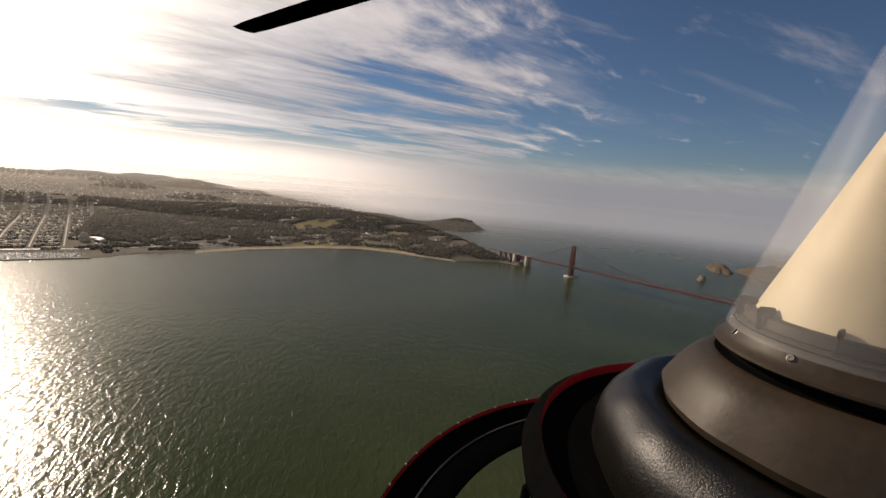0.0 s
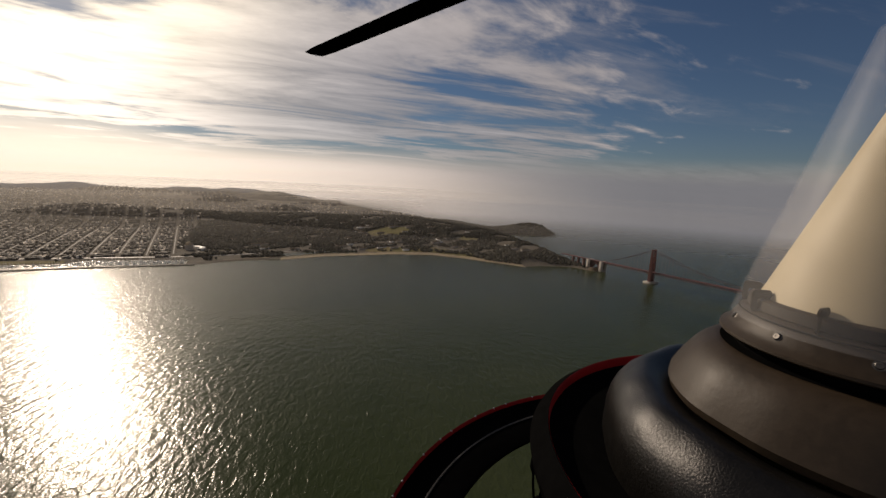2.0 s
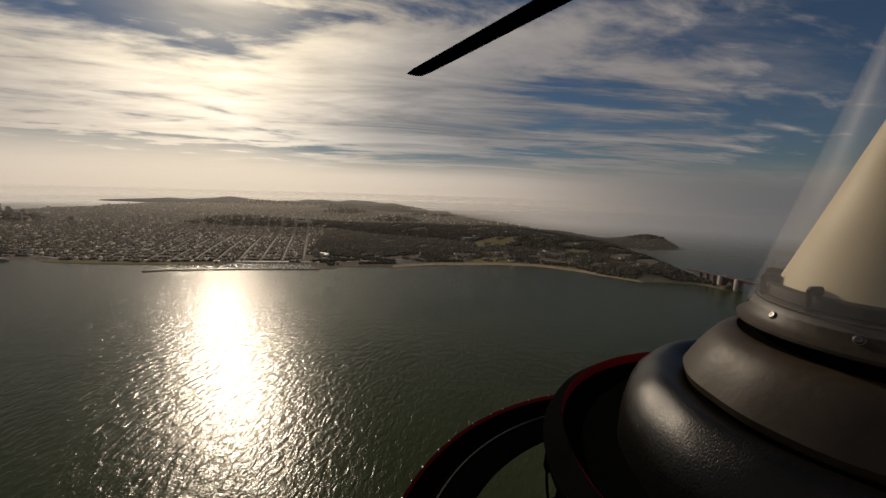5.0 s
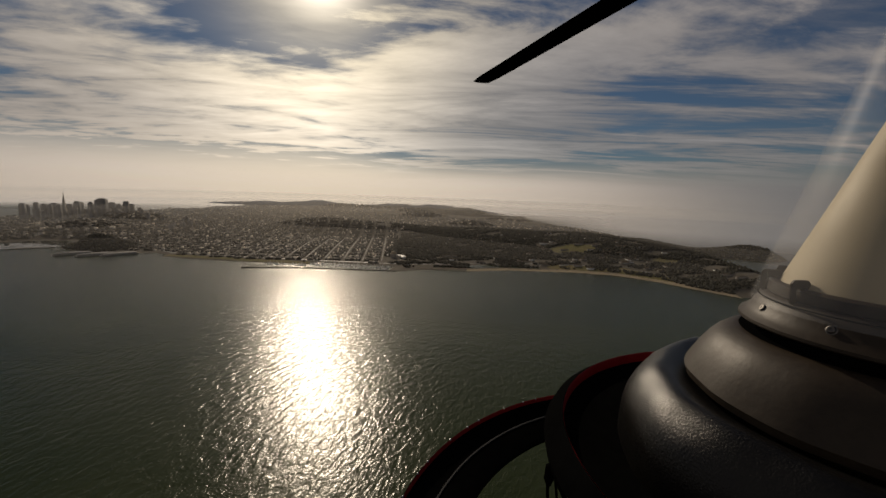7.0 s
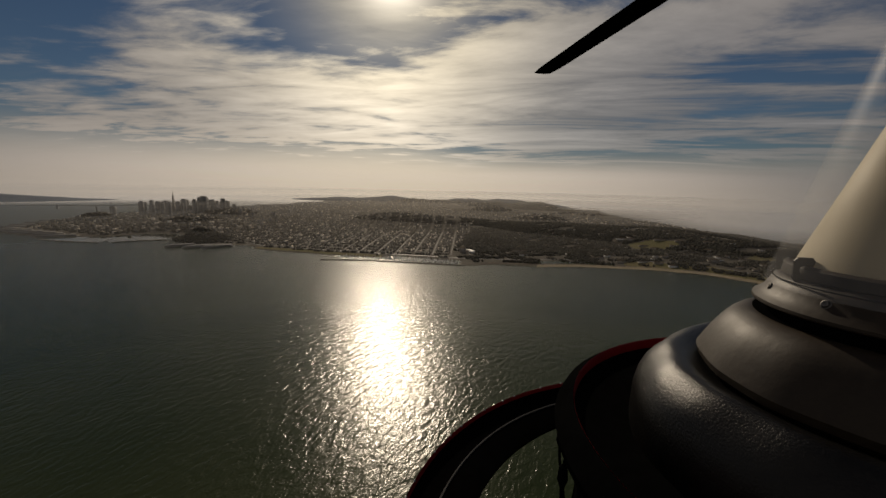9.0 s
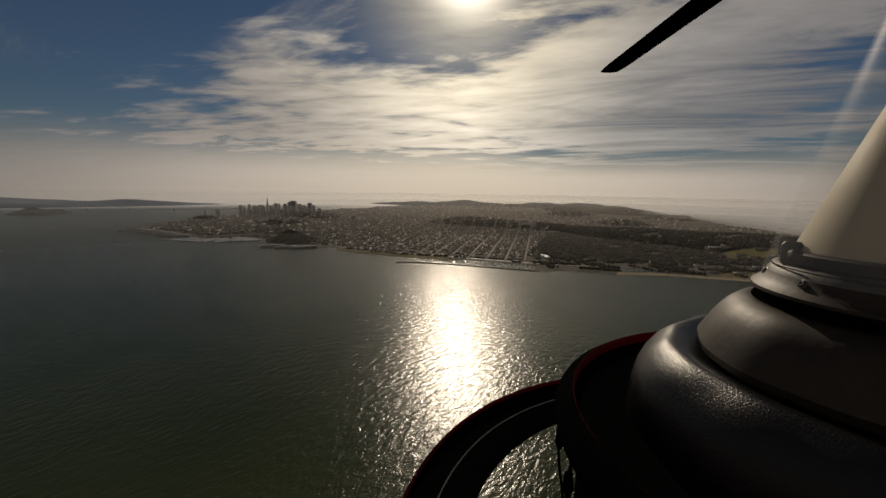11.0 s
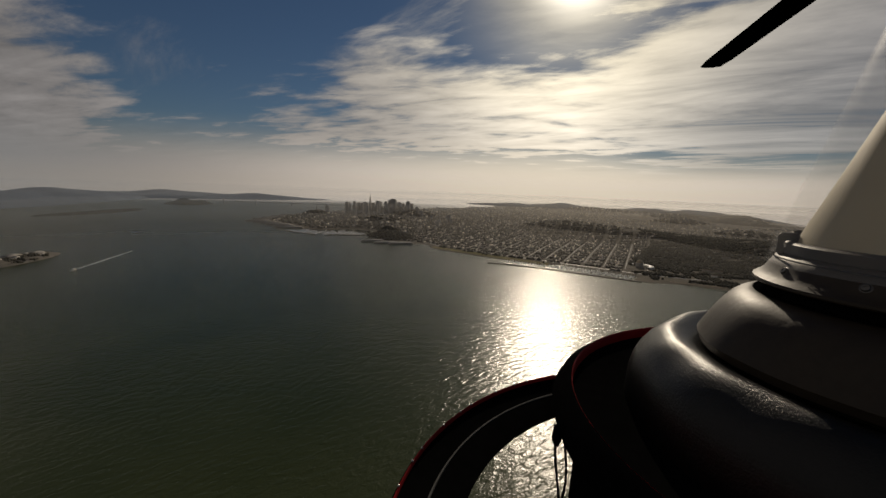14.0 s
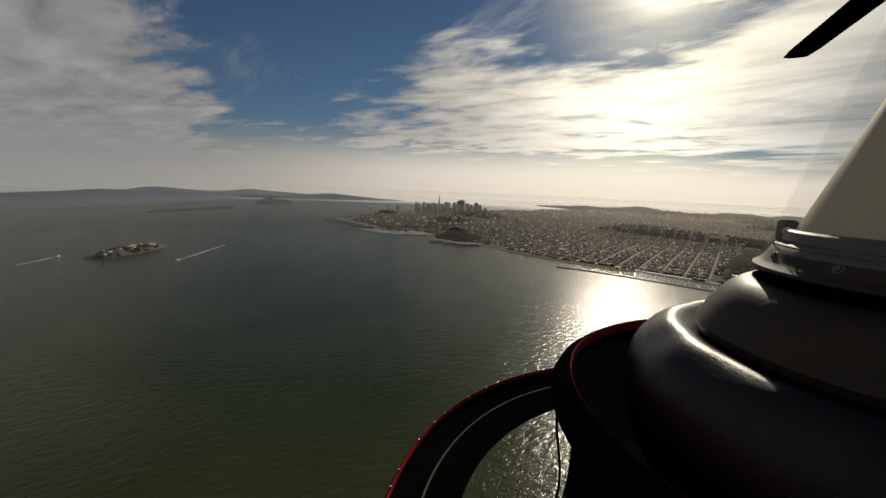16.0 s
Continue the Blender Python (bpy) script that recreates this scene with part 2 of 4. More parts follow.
def part(name, bm, material, parent, label="", smooth=False):
    me = bpy.data.meshes.new(name)
    bm.to_mesh(me)
    bm.free()
    if smooth:
        for f in me.polygons:
            f.use_smooth = True
        me.set_sharp_from_angle(angle=radians(40))
    me.materials.append(material)
    ob = new(name, me)
    ob.parent = parent
    if label:
        ob["label"] = label
    return ob


def boxes(centre, size, turn=0.0, taper=1.0):
    """Vertices and faces of many open-bottomed boxes: centre of the foot, (length, width, height), turn in degrees."""
    c, s = np.asarray(centre, float).reshape(-1, 3), np.asarray(size, float).reshape(-1, 3)
    a = np.radians(np.broadcast_to(np.asarray(turn, float), (len(c),)))
    unit = np.array([(-.5, -.5, 0), (.5, -.5, 0), (.5, .5, 0), (-.5, .5, 0), (-.5, -.5, 1), (.5, -.5, 1), (.5, .5, 1), (-.5, .5, 1)])
    p = unit[None] * s[:, None]
    p[:, 4:, :2] *= taper
    x = p[..., 0] * np.cos(a)[:, None] - p[..., 1] * np.sin(a)[:, None]
    y = p[..., 0] * np.sin(a)[:, None] + p[..., 1] * np.cos(a)[:, None]
    v = np.stack([x, y, p[..., 2]], -1) + c[:, None]
    f = np.array([(4, 5, 6, 7), (0, 1, 5, 4), (1, 2, 6, 5), (2, 3, 7, 6), (3, 0, 4, 7)])
    return v.reshape(-1, 3) * S, (f[None] + 8 * np.arange(len(c))[:, None, None]).reshape(-1, 4)


def bar(bm, a, b, width, height=None, up=(0, 0, 1), end=1.0):
    """A straight bar from a to b in bm; end: how much it tapers."""
    a, b = Vector(a), Vector(b)
    z = (b - a).normalized()
    x = z.cross(Vector(up))
    x = x.normalized() if x.length > 1e-4 else Vector((1, 0, 0))
    y = x.cross(z)
    h = height or width
    rings = []
    for p, k in ((a, 1.0), (b, end)):
        rings.append([bm.verts.new(p + x * (sx * width * k / 2) + y * (sy * h * k / 2)) for sx, sy in ((-1, -1), (1, -1), (1, 1), (-1, 1))])
    for i in range(4):
        j = (i + 1) % 4
        bm.faces.new((rings[0][i], rings[0][j], rings[1][j], rings[1][i]))
    bm.faces.new(rings[0][::-1])
    bm.faces.new(rings[1])
    return bm


def lathe(profile, steps=72, start=0.0, stop=360.0, wobble=None):
    """A turned body round the z axis from (radius, height) pairs; wobble(angle, i) scales the radius."""
    bm = bmesh.new()
    full = stop - start >= 360
    n = steps if full else steps + 1
    rings = []
    for i in range(n):
        a = radians(start + (stop - start) * i / steps)
        rings.append([bm.verts.new((math.sin(a) * r * (wobble(a, j) if wobble else 1), math.cos(a) * r * (wobble(a, j) if wobble else 1), z))
                      for j, (r, z) in enumerate(profile)])
    for i in range(steps):
        p, q = rings[i], rings[(i + 1) % n]
        for j in range(len(profile) - 1):
            if profile[j][0] == 0 and profile[j + 1][0] == 0:
                continue
            bm.faces.new((p[j], q[j], q[j + 1], p[j + 1]))
    bmesh.ops.remove_doubles(bm, verts=bm.verts, dist=1e-5)
    return bm


def empty(name, place=(0, 0, 0)):
    ob = new(name)
    ob.location = place
    return ob


# ---- lie of the land, in true metres ----
# the ocean coast and the strait
OCEAN = [(900, -9500), (-100, -8300), (-1050, -6900), (-1800, -5400), (-2250, -4300), (-2650, -3200), (-2950, -2450), (-3250, -2000), (-3600, -1830), (-3790, -1600), (-3720, -1440), (-3560, -1290), (-3440, -1290),
         (-3250, -1370), (-3100, -1300), (-3020, -900), (-3010, -400), (-3040, 60)]
# round the bridgehead and along the beach
BEACH = [(-3060, 300), (-2985, 300), (-2900, 170), (-2720, 140), (-2600, 160), (-2480, 60), (-2330, -110), (-2150, -230), (-1900, -250),
         (-1700, -230), (-1500, -170), (-1280, -60), (-1090, -30), (-1000, 10), (-940, 75), (-880, 90), (-850, 60)]
# the harbour, the wharves and the southern bay
WHARVES = [(-840, -40), (-400, -10), (-360, 70), (0, 120), (300, 150), (560, 140), (600, 60), (700, 40), (730, 80), (900, 110), (1080, 160),
           (1250, 130), (1370, 70), (1440, -120), (1620, -190), (1820, -90), (1900, 150), (2060, 260), (2350, 200), (2700, 190), (3020, 170),
           (3250, -50), (3600, -500), (3950, -1300), (4250, -2600), (4100, -5000), (4600, -7000), (4300, -9500)]
SHORE = OCEAN + BEACH + WHARVES
# hills: middle, height and spread east and north
NEAR_HILLS = [(-2450, -900, 95, 650, 420), (-2000, -1350, 105, 600, 400), (-2850, -250, 55, 260, 380), (-1250, -1500, 85, 480, 400),
              (-300, -1750, 85, 700, 260), (500, -1800, 85, 500, 260), (1950, -650, 88, 300, 340), (2400, -1500, 95, 350, 300),
              (3050, -500, 78, 170, 200), (1180, -20, 74, 165, 125)]
# hills behind the city
FAR_HILLS = [(-650, -6000, 100, 400, 520), (-1500, -5350, 40, 440, 450), (-700, -5000, 72, 750, 450), (-250, -6500, 110, 420, 400), (-880, -4900, 38, 170, 170), (-560, -5150, 52, 150, 170),
             (-260, -5350, 50, 160, 180), (60, -5500, 34, 190, 180), (-1230, -4700, 26, 170, 170),
             (-1650, -4050, 40, 400, 350), (-2010, -3540, 34, 320, 350), (-2310, -2900, 36, 300, 330), (-2560, -2345, 44, 280, 290),
             (-2800, -1990, 40, 250, 230), (-1350, -4300, 34, 500, 500), (250, -5600, 95, 500, 400), (-1000, -2900, 90, 330, 300), (-100, -4200, 105, 330, 330), (-3560, -1640, 78, 330, 210),
             (2300, -6600, 80, 380, 300), (1300, -6700, 70, 700, 350)]
HILLS = NEAR_HILLS + FAR_HILLS


def shore_distance(x, y):
    """Metres from the shore, positive inland."""
    p = np.stack([x, y], -1)
    best, inside = np.full(x.shape, 1e9), np.zeros(x.shape, bool)
    for (ax, ay), (bx, by) in zip(SHORE, SHORE[1:] + SHORE[:1]):
        d = np.array((bx - ax, by - ay), float)
        k = np.clip(((p - (ax, ay)) @ d) / (d @ d), 0, 1)
        best = np.minimum(best, np.hypot(x - ax - k * d[0], y - ay - k * d[1]))
        cross = (ay > y) != (by > y)
        inside ^= cross & (x < (bx - ax) * (y - ay) / ((by - ay) or 1e-9) + ax)
    return np.where(inside, best, -best)


def ground(x, y):
    """Height of the land over the bay."""
    x, y = np.asarray(x, float), np.asarray(y, float)
    d = shore_distance(x, y)
    z = 5 + np.clip(d, 0, 2500) * 0.010
    for hx, hy, h, sx, sy in HILLS:
        z = z + h * np.exp(-((x - hx) / sx) ** 2 - ((y - hy) / sy) ** 2)
    z = z + 14 * np.sin(x / 190 + 2 * np.sin(y / 510)) * np.sin(y / 160 + 1.5 * np.sin(x / 430)) * np.clip((-2200 - y) / 1500, 0, 1)
    z = z + 6 * np.sin(x / 310 + y / 770) * np.sin(y / 270 - x / 900) * np.clip(d / 900, 0, 1)
    k = np.clip(d / 40, -1, 1)
    coast = np.clip(d / 160, 0, 1)
    return np.where(d > 0, 3 * k + (z - 3) * coast * coast * (3 - 2 * coast), 12 * k)


def grid(name, xs, ys, height, material, parent=None, label=""):
    gx, gy = np.meshgrid(xs, ys)
    v = np.stack([gx, gy, height(gx, gy)], -1).reshape(-1, 3) * S
    i = np.arange(len(xs) * len(ys)).reshape(len(ys), len(xs))
    q = np.stack([i[:-1, :-1], i[:-1, 1:], i[1:, 1:], i[1:, :-1]], -1).reshape(-1, 4)
    z = v[:, 2][q].max(1)
    return np_mesh(name, v, q[z > -2.0 * S], material, parent, label, smooth=True)


def inside(poly, x, y):
    k = np.zeros(np.shape(x), bool)
    for (ax, ay), (bx, by) in zip(poly, poly[1:] + poly[:1]):
        k ^= ((ay > y) != (by > y)) & (x < (bx - ax) * (y - ay) / ((by - ay) or 1e-9) + ax)
    return k


def patch(name, poly, step, material, label, category, lift=1.0, kind="structure"):
    """A thin sheet of another ground cover laid over the land."""
    px, py = [p[0] for p in poly], [p[1] for p in poly]
    xs, ys = np.arange(min(px), max(px) + step, step), np.arange(min(py), max(py) + step, step)
    gx, gy = np.meshgrid(xs, ys)
    v = np.stack([gx, gy, np.maximum(ground(gx, gy), 0.5) + lift], -1).reshape(-1, 3) * S
    i = np.arange(len(xs) * len(ys)).reshape(len(ys), len(xs))
    q = np.stack([i[:-1, :-1], i[:-1, 1:], i[1:, 1:], i[1:, :-1]], -1).reshape(-1, 4)
    mid = v[q].mean(1) / S
    ob = np_mesh(name, v, q[inside(poly, mid[:, 0], mid[:, 1])], material, smooth=True)
    return tagged(ob, label, category, kind=kind)


def ribbon(name, line, width, material, label, category, lift=1.5, step=30.0, kind="structure"):
    """A road or path along a line of points, draped over the land."""
    pts = []
    for (ax, ay), (bx, by) in zip(line, line[1:]):
        n = max(1, int(math.hypot(bx - ax, by - ay) / step))
        pts += [(ax + (bx - ax) * i / n, ay + (by - ay) * i / n) for i in range(n)]
    pts = np.array(pts + [line[-1]], float)
    d = np.gradient(pts, axis=0)
    d /= np.linalg.norm(d, axis=1)[:, None]
    side = np.stack([-d[:, 1], d[:, 0]], 1) * width / 2
    z = np.maximum(ground(pts[:, 0], pts[:, 1]), 0.5) + lift
    v = np.stack([np.column_stack([pts + side, z]), np.column_stack([pts - side, z])], 1).reshape(-1, 3) * S
    q = [(2 * i, 2 * i + 1, 2 * i + 3, 2 * i + 2) for i in range(len(pts) - 1)]
    return tagged(np_mesh(name, v, q, material), label, category, kind=kind)


def wooded(x, y):
    """Where the woods and parks lie instead of streets."""
    west = (x < -700 - 0.16 * (y + 300)) & (y > -2050 + 0.06 * (x + 700))
    mason = np.hypot((x - 1180) / 260, (y + 10) / 190) < 1
    lands = np.hypot((x + 3600) / 560, (y + 1640) / 380) < 1
    gate = (x < -1700) & (np.abs(y + 3950) < 400)
    peaks = (np.hypot((x + 650) / 1050, (y + 5050) / 620) < 1) | (np.hypot((x + 100) / 500, (y + 6200) / 500) < 1)
    heights = np.hypot((x + 350) / 170, (y + 1720) / 90) < 1
    return west | mason | lands | gate | peaks | heights

# ---- the bay and the land ----
gx = np.linspace(-30000, 30000, 61)
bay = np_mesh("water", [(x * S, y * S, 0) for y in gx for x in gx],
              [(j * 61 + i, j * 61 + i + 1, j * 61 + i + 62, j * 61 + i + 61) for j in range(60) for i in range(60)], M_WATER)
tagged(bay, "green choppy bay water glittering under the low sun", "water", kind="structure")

xs = np.concatenate([np.arange(-4200, -3400, 40), np.arange(-3400, 3500, 22), np.arange(3500, 5000, 60)])
ys = np.concatenate([np.arange(-7600, -2500, 60), np.arange(-2500, -400, 35), np.arange(-400, 420, 16)])
land = grid("ground", xs, ys, ground, M_LAND)
tagged(land, "hilly city peninsula of grey-brown ground by the bay", "land", kind="structure")


def houses(name, x0, x1, y0, y1, nu, nv, label, seed, low=7, high=14):
    """Rows of house blocks on the street grid within a stretch of town, as one mesh."""
    rng = np.random.default_rng(seed)
    a = radians(16)
    u, v = np.array((math.cos(a), math.sin(a))), np.array((-math.sin(a), math.cos(a)))
    P, Z, T = [], [], []
    for i in range(-85, 85):
        for j in range(-110, 20):
            mid = u * (i * 119 + 26) + v * (j * 105)
            if not (x0 - 120 < mid[0] < x1 + 120 and y0 - 90 < mid[1] < y1 + 90):
                continue
            for a_ in range(nu):
                for b_ in range(nv):
                    q = mid + u * ((a_ + 0.5) / nu - 0.5) * 93 + v * ((b_ + 0.5) / nv - 0.5) * 80
                    if not (x0 < q[0] < x1 and y0 < q[1] < y1) or rng.random() < 0.06:
                        continue
                    P.append(q)
                    Z.append((93 / nu * rng.uniform(0.75, 1.0), 80 / nv * rng.uniform(0.55, 0.9), rng.uniform(low, high) * (1.9 if rng.random() < 0.04 else 1)))
    P, Z = np.array(P), np.array(Z)
    d = shore_distance(P[:, 0], P[:, 1])
    keep = (d > 75) & ~wooded(P[:, 0], P[:, 1])
    P, Z = P[keep], Z[keep]
    c = np.column_stack([P, ground(P[:, 0], P[:, 1]) - 2])
    v_, q_ = boxes(c, Z + (0, 0, 2), 16)
    ob = np_mesh(name, v_, q_, M_HOUSE)
    return tagged(ob, label, "houses", kind="stuff")


houses("marina_houses", -760, 1300, -900, 60, 10, 2, "pale stucco row houses on a waterfront street grid", 3, 6, 10)
houses("hillside_houses", -900, 3900, -2500, -900, 8, 2, "dense pale row houses climbing the hills", 4)
houses("wharf_buildings", 1300, 3600, -900, 150, 5, 2, "low warehouses and houses behind the wharves", 5, 8, 20)
houses("inner_city_houses", -2600, 4000, -7000, -2500, 4, 2, "distant hazy city blocks", 6, 8, 16)
houses("outer_city_houses", -3300, -2600, -5000, -2000, 3, 2, "distant low houses towards the ocean", 7, 6, 9)


def clumps(name, pts, sizes, material, label, category, seed=1):
    """Many small uneven crowns as one mesh."""
    rng = np.random.default_rng(seed)
    bm = bmesh.new()
    bmesh.ops.create_icosphere(bm, subdivisions=1, radius=1)
    base = np.array([v.co[:] for v in bm.verts])
    faces = np.array([[v.index for v in f.verts] for f in bm.faces])
    bm.free()
    n, k = len(pts), len(base)
    v = base[None] * rng.uniform(0.65, 1.25, (n, k, 1)) * np.asarray(sizes)[:, None]
    v = v + np.asarray(pts)[:, None]
    f = (faces[None] + k * np.arange(n)[:, None, None]).reshape(-1, 3)
    return tagged(np_mesh(name, v.reshape(-1, 3) * S, f, material), label, category, kind="stuff")


def scatter(n, x0, x1, y0, y1, keep, seed):
    rng = np.random.default_rng(seed)
    x, y = rng.uniform(x0, x1, n), rng.uniform(y0, y1, n)
    k = keep(x, y)
    x, y = x[k], y[k]
    s = rng.uniform(5, 11, len(x))
    return np.column_stack([x, y, ground(x, y) + s * 0.5]), np.column_stack([s, s, s * rng.uniform(0.8, 1.3, len(x))])


def presidio(x, y):
    d = shore_distance(x, y)
    patch = np.sin(x / 97 + 1.3 * np.sin(y / 83)) * np.sin(y / 71 + np.sin(x / 121))
    glade = (np.hypot((x + 1960) / 170, (y + 800) / 110) < 1) | (np.hypot((x + 2500) / 90, (y + 560) / 60) < 1)
    return wooded(x, y) & ((d > 330) | ((x < -2420) & (d > 45))) & ~glade & (((y < -560) & (patch > -0.62)) | (patch > 0.05) | ((x < -2420) & (patch > -0.5)))


p, s = scatter(52000, -3300, -350, -2150, 260, presidio, 11)
clumps("presidio_woods", p, s, M_WOOD, "dark cypress and eucalyptus woods covering the headland", "woods", 2)
p, s = scatter(1500, 900, 1460, -220, 190, lambda x, y: wooded(x, y) & (shore_distance(x, y) > 12), 12)
clumps("hilltop_trees", p, s, M_WOOD, "dark trees on a small waterfront hill", "trees", 3)
p, s = scatter(6500, -4800, -3150, -2200, -1250, lambda x, y: wooded(x, y) & (shore_distance(x, y) > 20), 13)
clumps("headland_woods", p, s, M_WOOD, "dark woods on a far ocean headland", "woods", 4)
p, s = scatter(7000, -3000, 3000, -7500, -2500, lambda x, y: wooded(x, y) & (shore_distance(x, y) > 60), 14)
clumps("park_woods", p, s * 0.7, M_WOOD, "dark park trees among the far city hills", "woods", 5)
p, s = scatter(9500, -2650, -780, -640, 20, lambda x, y: (shore_distance(x, y) > 70) & (np.sin(x / 61 + 2 * np.sin(y / 47)) * np.sin(y / 53 + x / 200) > 0.02), 16)
clumps("parkland_trees", p, s * 0.8, M_WOOD, "scattered dark trees among the park buildings", "trees", 7)

# ---- shore, fields and streets ----
patch("beach", [(-2620, 170), (-2330, -100), (-2150, -222), (-1900, -242), (-1500, -160), (-1280, -50), (-1280, -110), (-1500, -215), (-1900, -300), (-2150, -290), (-2400, -130), (-2620, 90)],
      12, M_SAND, "narrow strip of tan sand along the bay", "beach", 0.6)
patch("grass_field", [(-2450, -80), (-2150, -290), (-1760, -300), (-1740, -390), (-2150, -420), (-2480, -200)], 14, M_GRASS, "dry ochre grass airfield behind the beach", "field", 1.0)
patch("meadow", [(-2110, -720), (-1960, -690), (-1830, -730), (-1800, -830), (-1960, -900), (-2100, -850)], 14, M_GRASS, "pale green meadow between the woods", "meadow", 1.2)
patch("clearing", [(-2570, -520), (-2480, -500), (-2420, -560), (-2500, -620), (-2580, -590)], 14, M_GRASS, "small grassy clearing in the woods", "meadow", 1.2)
patch("waterfront_lawn", [(-350, 60), (0, 105), (540, 125), (560, 75), (0, 40), (-340, 0)], 12, M_GRASS, "long lawn along the waterfront", "lawn", 0.8)
patch("lagoon", [(-1700, -275), (-1500, -235), (-1300, -130), (-1200, -150), (-1330, -240), (-1500, -300), (-1700, -330)], 10, M_WATER, "shallow tidal lagoon behind the beach", "lagoon", 1.6)
ribbon("waterfront_road", [(700, -20), (560, 20), (0, 0), (-360, -60), (-800, -110), (-1000, -150), (-1350, -300), (-1800, -450), (-2300, -330), (-2650, 20)],
       15, M_ROAD, "pale road along the waterfront", "road")
ribbon("promenade", [(-2600, 110), (-2300, -160), (-1900, -305), (-1500, -222), (-1250, -110), (-1000, -30)], 9, M_SAND, "sandy path behind the beach", "path")
U, V = np.array((math.cos(radians(16)), math.sin(radians(16)))), np.array((-math.sin(radians(16)), math.cos(radians(16))))
for i in range(-8, 26):
    a, b = U * ((i + .5) * 119 + 26) + V * (30 if i < -5 else -40 - 8 * (i + 5)), U * ((i + .5) * 119 + 26) + V * (-1150 if i < 8 else -1500)
    ribbon("street", [tuple(a), tuple(b)], 5.5 if i < 8 else 3.5, M_STREET, "straight pale street running up the hills", "street", 1.2, 40)
for j in (-3, -5, -8, -11, -15, -19):
    a, b = U * -760 + V * ((j + .5) * 105), U * 3000 + V * ((j + .5) * 105)
    ribbon("street", [tuple(a), tuple(b)], 5, M_STREET, "straight pale street crossing the grid", "street", 1.0, 40)


def pool(name, poly, material, label, category, z0, z1):
    """A flat-topped solid from an outline."""
    bm = bmesh.new()
    top = [bm.verts.new((x * S, y * S, z1 * S)) for x, y in poly]
    foot = [bm.verts.new((x * S, y * S, z0 * S)) for x, y in poly]
    bm.faces.new(top)
    for i in range(len(poly)):
        j = (i + 1) % len(poly)
        bm.faces.new((top[i], foot[i], foot[j], top[j]))
    bmesh.ops.recalc_face_normals(bm, faces=bm.faces)
    ob = part(name, bm, material, None)
    return tagged(ob, label, category)


def strip(line, width):
    p = np.array(line, float)
    d = np.gradient(p, axis=0)
    d /= np.linalg.norm(d, axis=1)[:, None]
    n = np.stack([-d[:, 1], d[:, 0]], 1) * width / 2
    return [tuple(q) for q in p + n] + [tuple(q) for q in (p - n)[::-1]]


pool("jetty", strip([(-900, 80), (-700, 120), (-450, 165), (-200, 225), (-80, 285)], 16), M_DARK, "long low rubble jetty sheltering the boats", "jetty", -3, 4)
curve = [(1385 + 40 * math.sin(k / 8 * 3.1) + 160 * (k / 8), 90 + 270 * (k / 8) ** 0.8) for k in range(9)]
pool("curved_pier", strip(curve, 14), M_CONC, "thin curved concrete pier round a lagoon", "pier", -3, 5)
for poly in ([(1392, 85)] + [(x + 8, y - 6) for x, y in curve[1:]] + [(1640, 330), (1800, 150), (1815, -80), (1620, -178), (1448, -112)],
             [(1640, 390), (1850, 445), (2100, 470), (2060, 275), (1905, 165), (1835, -40), (1808, 160), (1660, 335)]):
    ob = pool("cove", poly, M_CALM, "still pale water sheltered behind the curved pier", "water", -1, .5)
    tagged(ob, "still pale water sheltered behind the piers", "water", kind="structure")
pool("breakwater", strip([(1620, 400), (1850, 455), (2110, 480)], 12), M_CONC, "straight concrete breakwater by the wharves", "breakwater", -3, 4)
for k, (x, y) in enumerate([(1030, 262), (900, 240), (800, 180)]):
    pier = empty("finger_pier", (x * S, y * S, 0))
    tagged(pier, "long finger pier with a pale pitched-roof shed", "pier", "finger piers")
    v, q = boxes([(0, 0, -3)], [(190, 42, 7)], 62)
    np_mesh("deck", v, q, M_CONC, pier)
    v, q = boxes([(0, 0, 4)], [(168, 28, 9)], 62)
    np_mesh("shed", v, q, M_CONC, pier)
    v, q = boxes([(0, 0, 13)], [(168, 28, 6)], 62, 0.15)
    np_mesh("roof", v, q, M_ROAD, pier)
for k, (x, y, l, t) in enumerate([(2180, 330, 260, 60), (2330, 300, 200, 66), (2470, 290, 240, 70), (2620, 290, 230, 72), (2790, 280, 240, 76), (2960, 270, 260, 80), (3120, 130, 240, 60), (3260, -30, 230, 52), (3390, -200, 230, 48), (3520, -380, 220, 44)]):
    pier = empty("wharf_pier", (x * S, y * S, 0))
    tagged(pier, "broad wharf pier with a long grey shed", "pier", "wharf piers")
    v, q = boxes([(0, 0, -3)], [(l, 60, 7)], t)
    np_mesh("deck", v, q, M_CONC, pier)
    v, q = boxes([(0, 0, 4)], [(l * .86, 40, 10)], t)
    np_mesh("shed", v, q, M_TOWER, pier)

# boats in the harbour: hull and mast each, more than one could count
rng = np.random.default_rng(21)
n = 420
bx = rng.uniform(-830, -120, n)
by = -25 + (bx + 830) * 0.11 + rng.integers(0, 5, n) * 22 + rng.normal(0, 3, n)
ok = shore_distance(bx, by) < -8
bx, by = bx[ok], by[ok]
v1, q1 = boxes(np.column_stack([bx, by, bx * 0]), np.column_stack([rng.uniform(9, 15, len(bx)), rng.uniform(3, 4.5, len(bx)), rng.uniform(1.6, 3.4, len(bx))]), 80, 0.8)
v2, q2 = boxes(np.column_stack([bx, by, bx * 0 + 2]), np.column_stack([bx * 0 + .5, bx * 0 + .5, rng.uniform(9, 16, len(bx))]), 80)
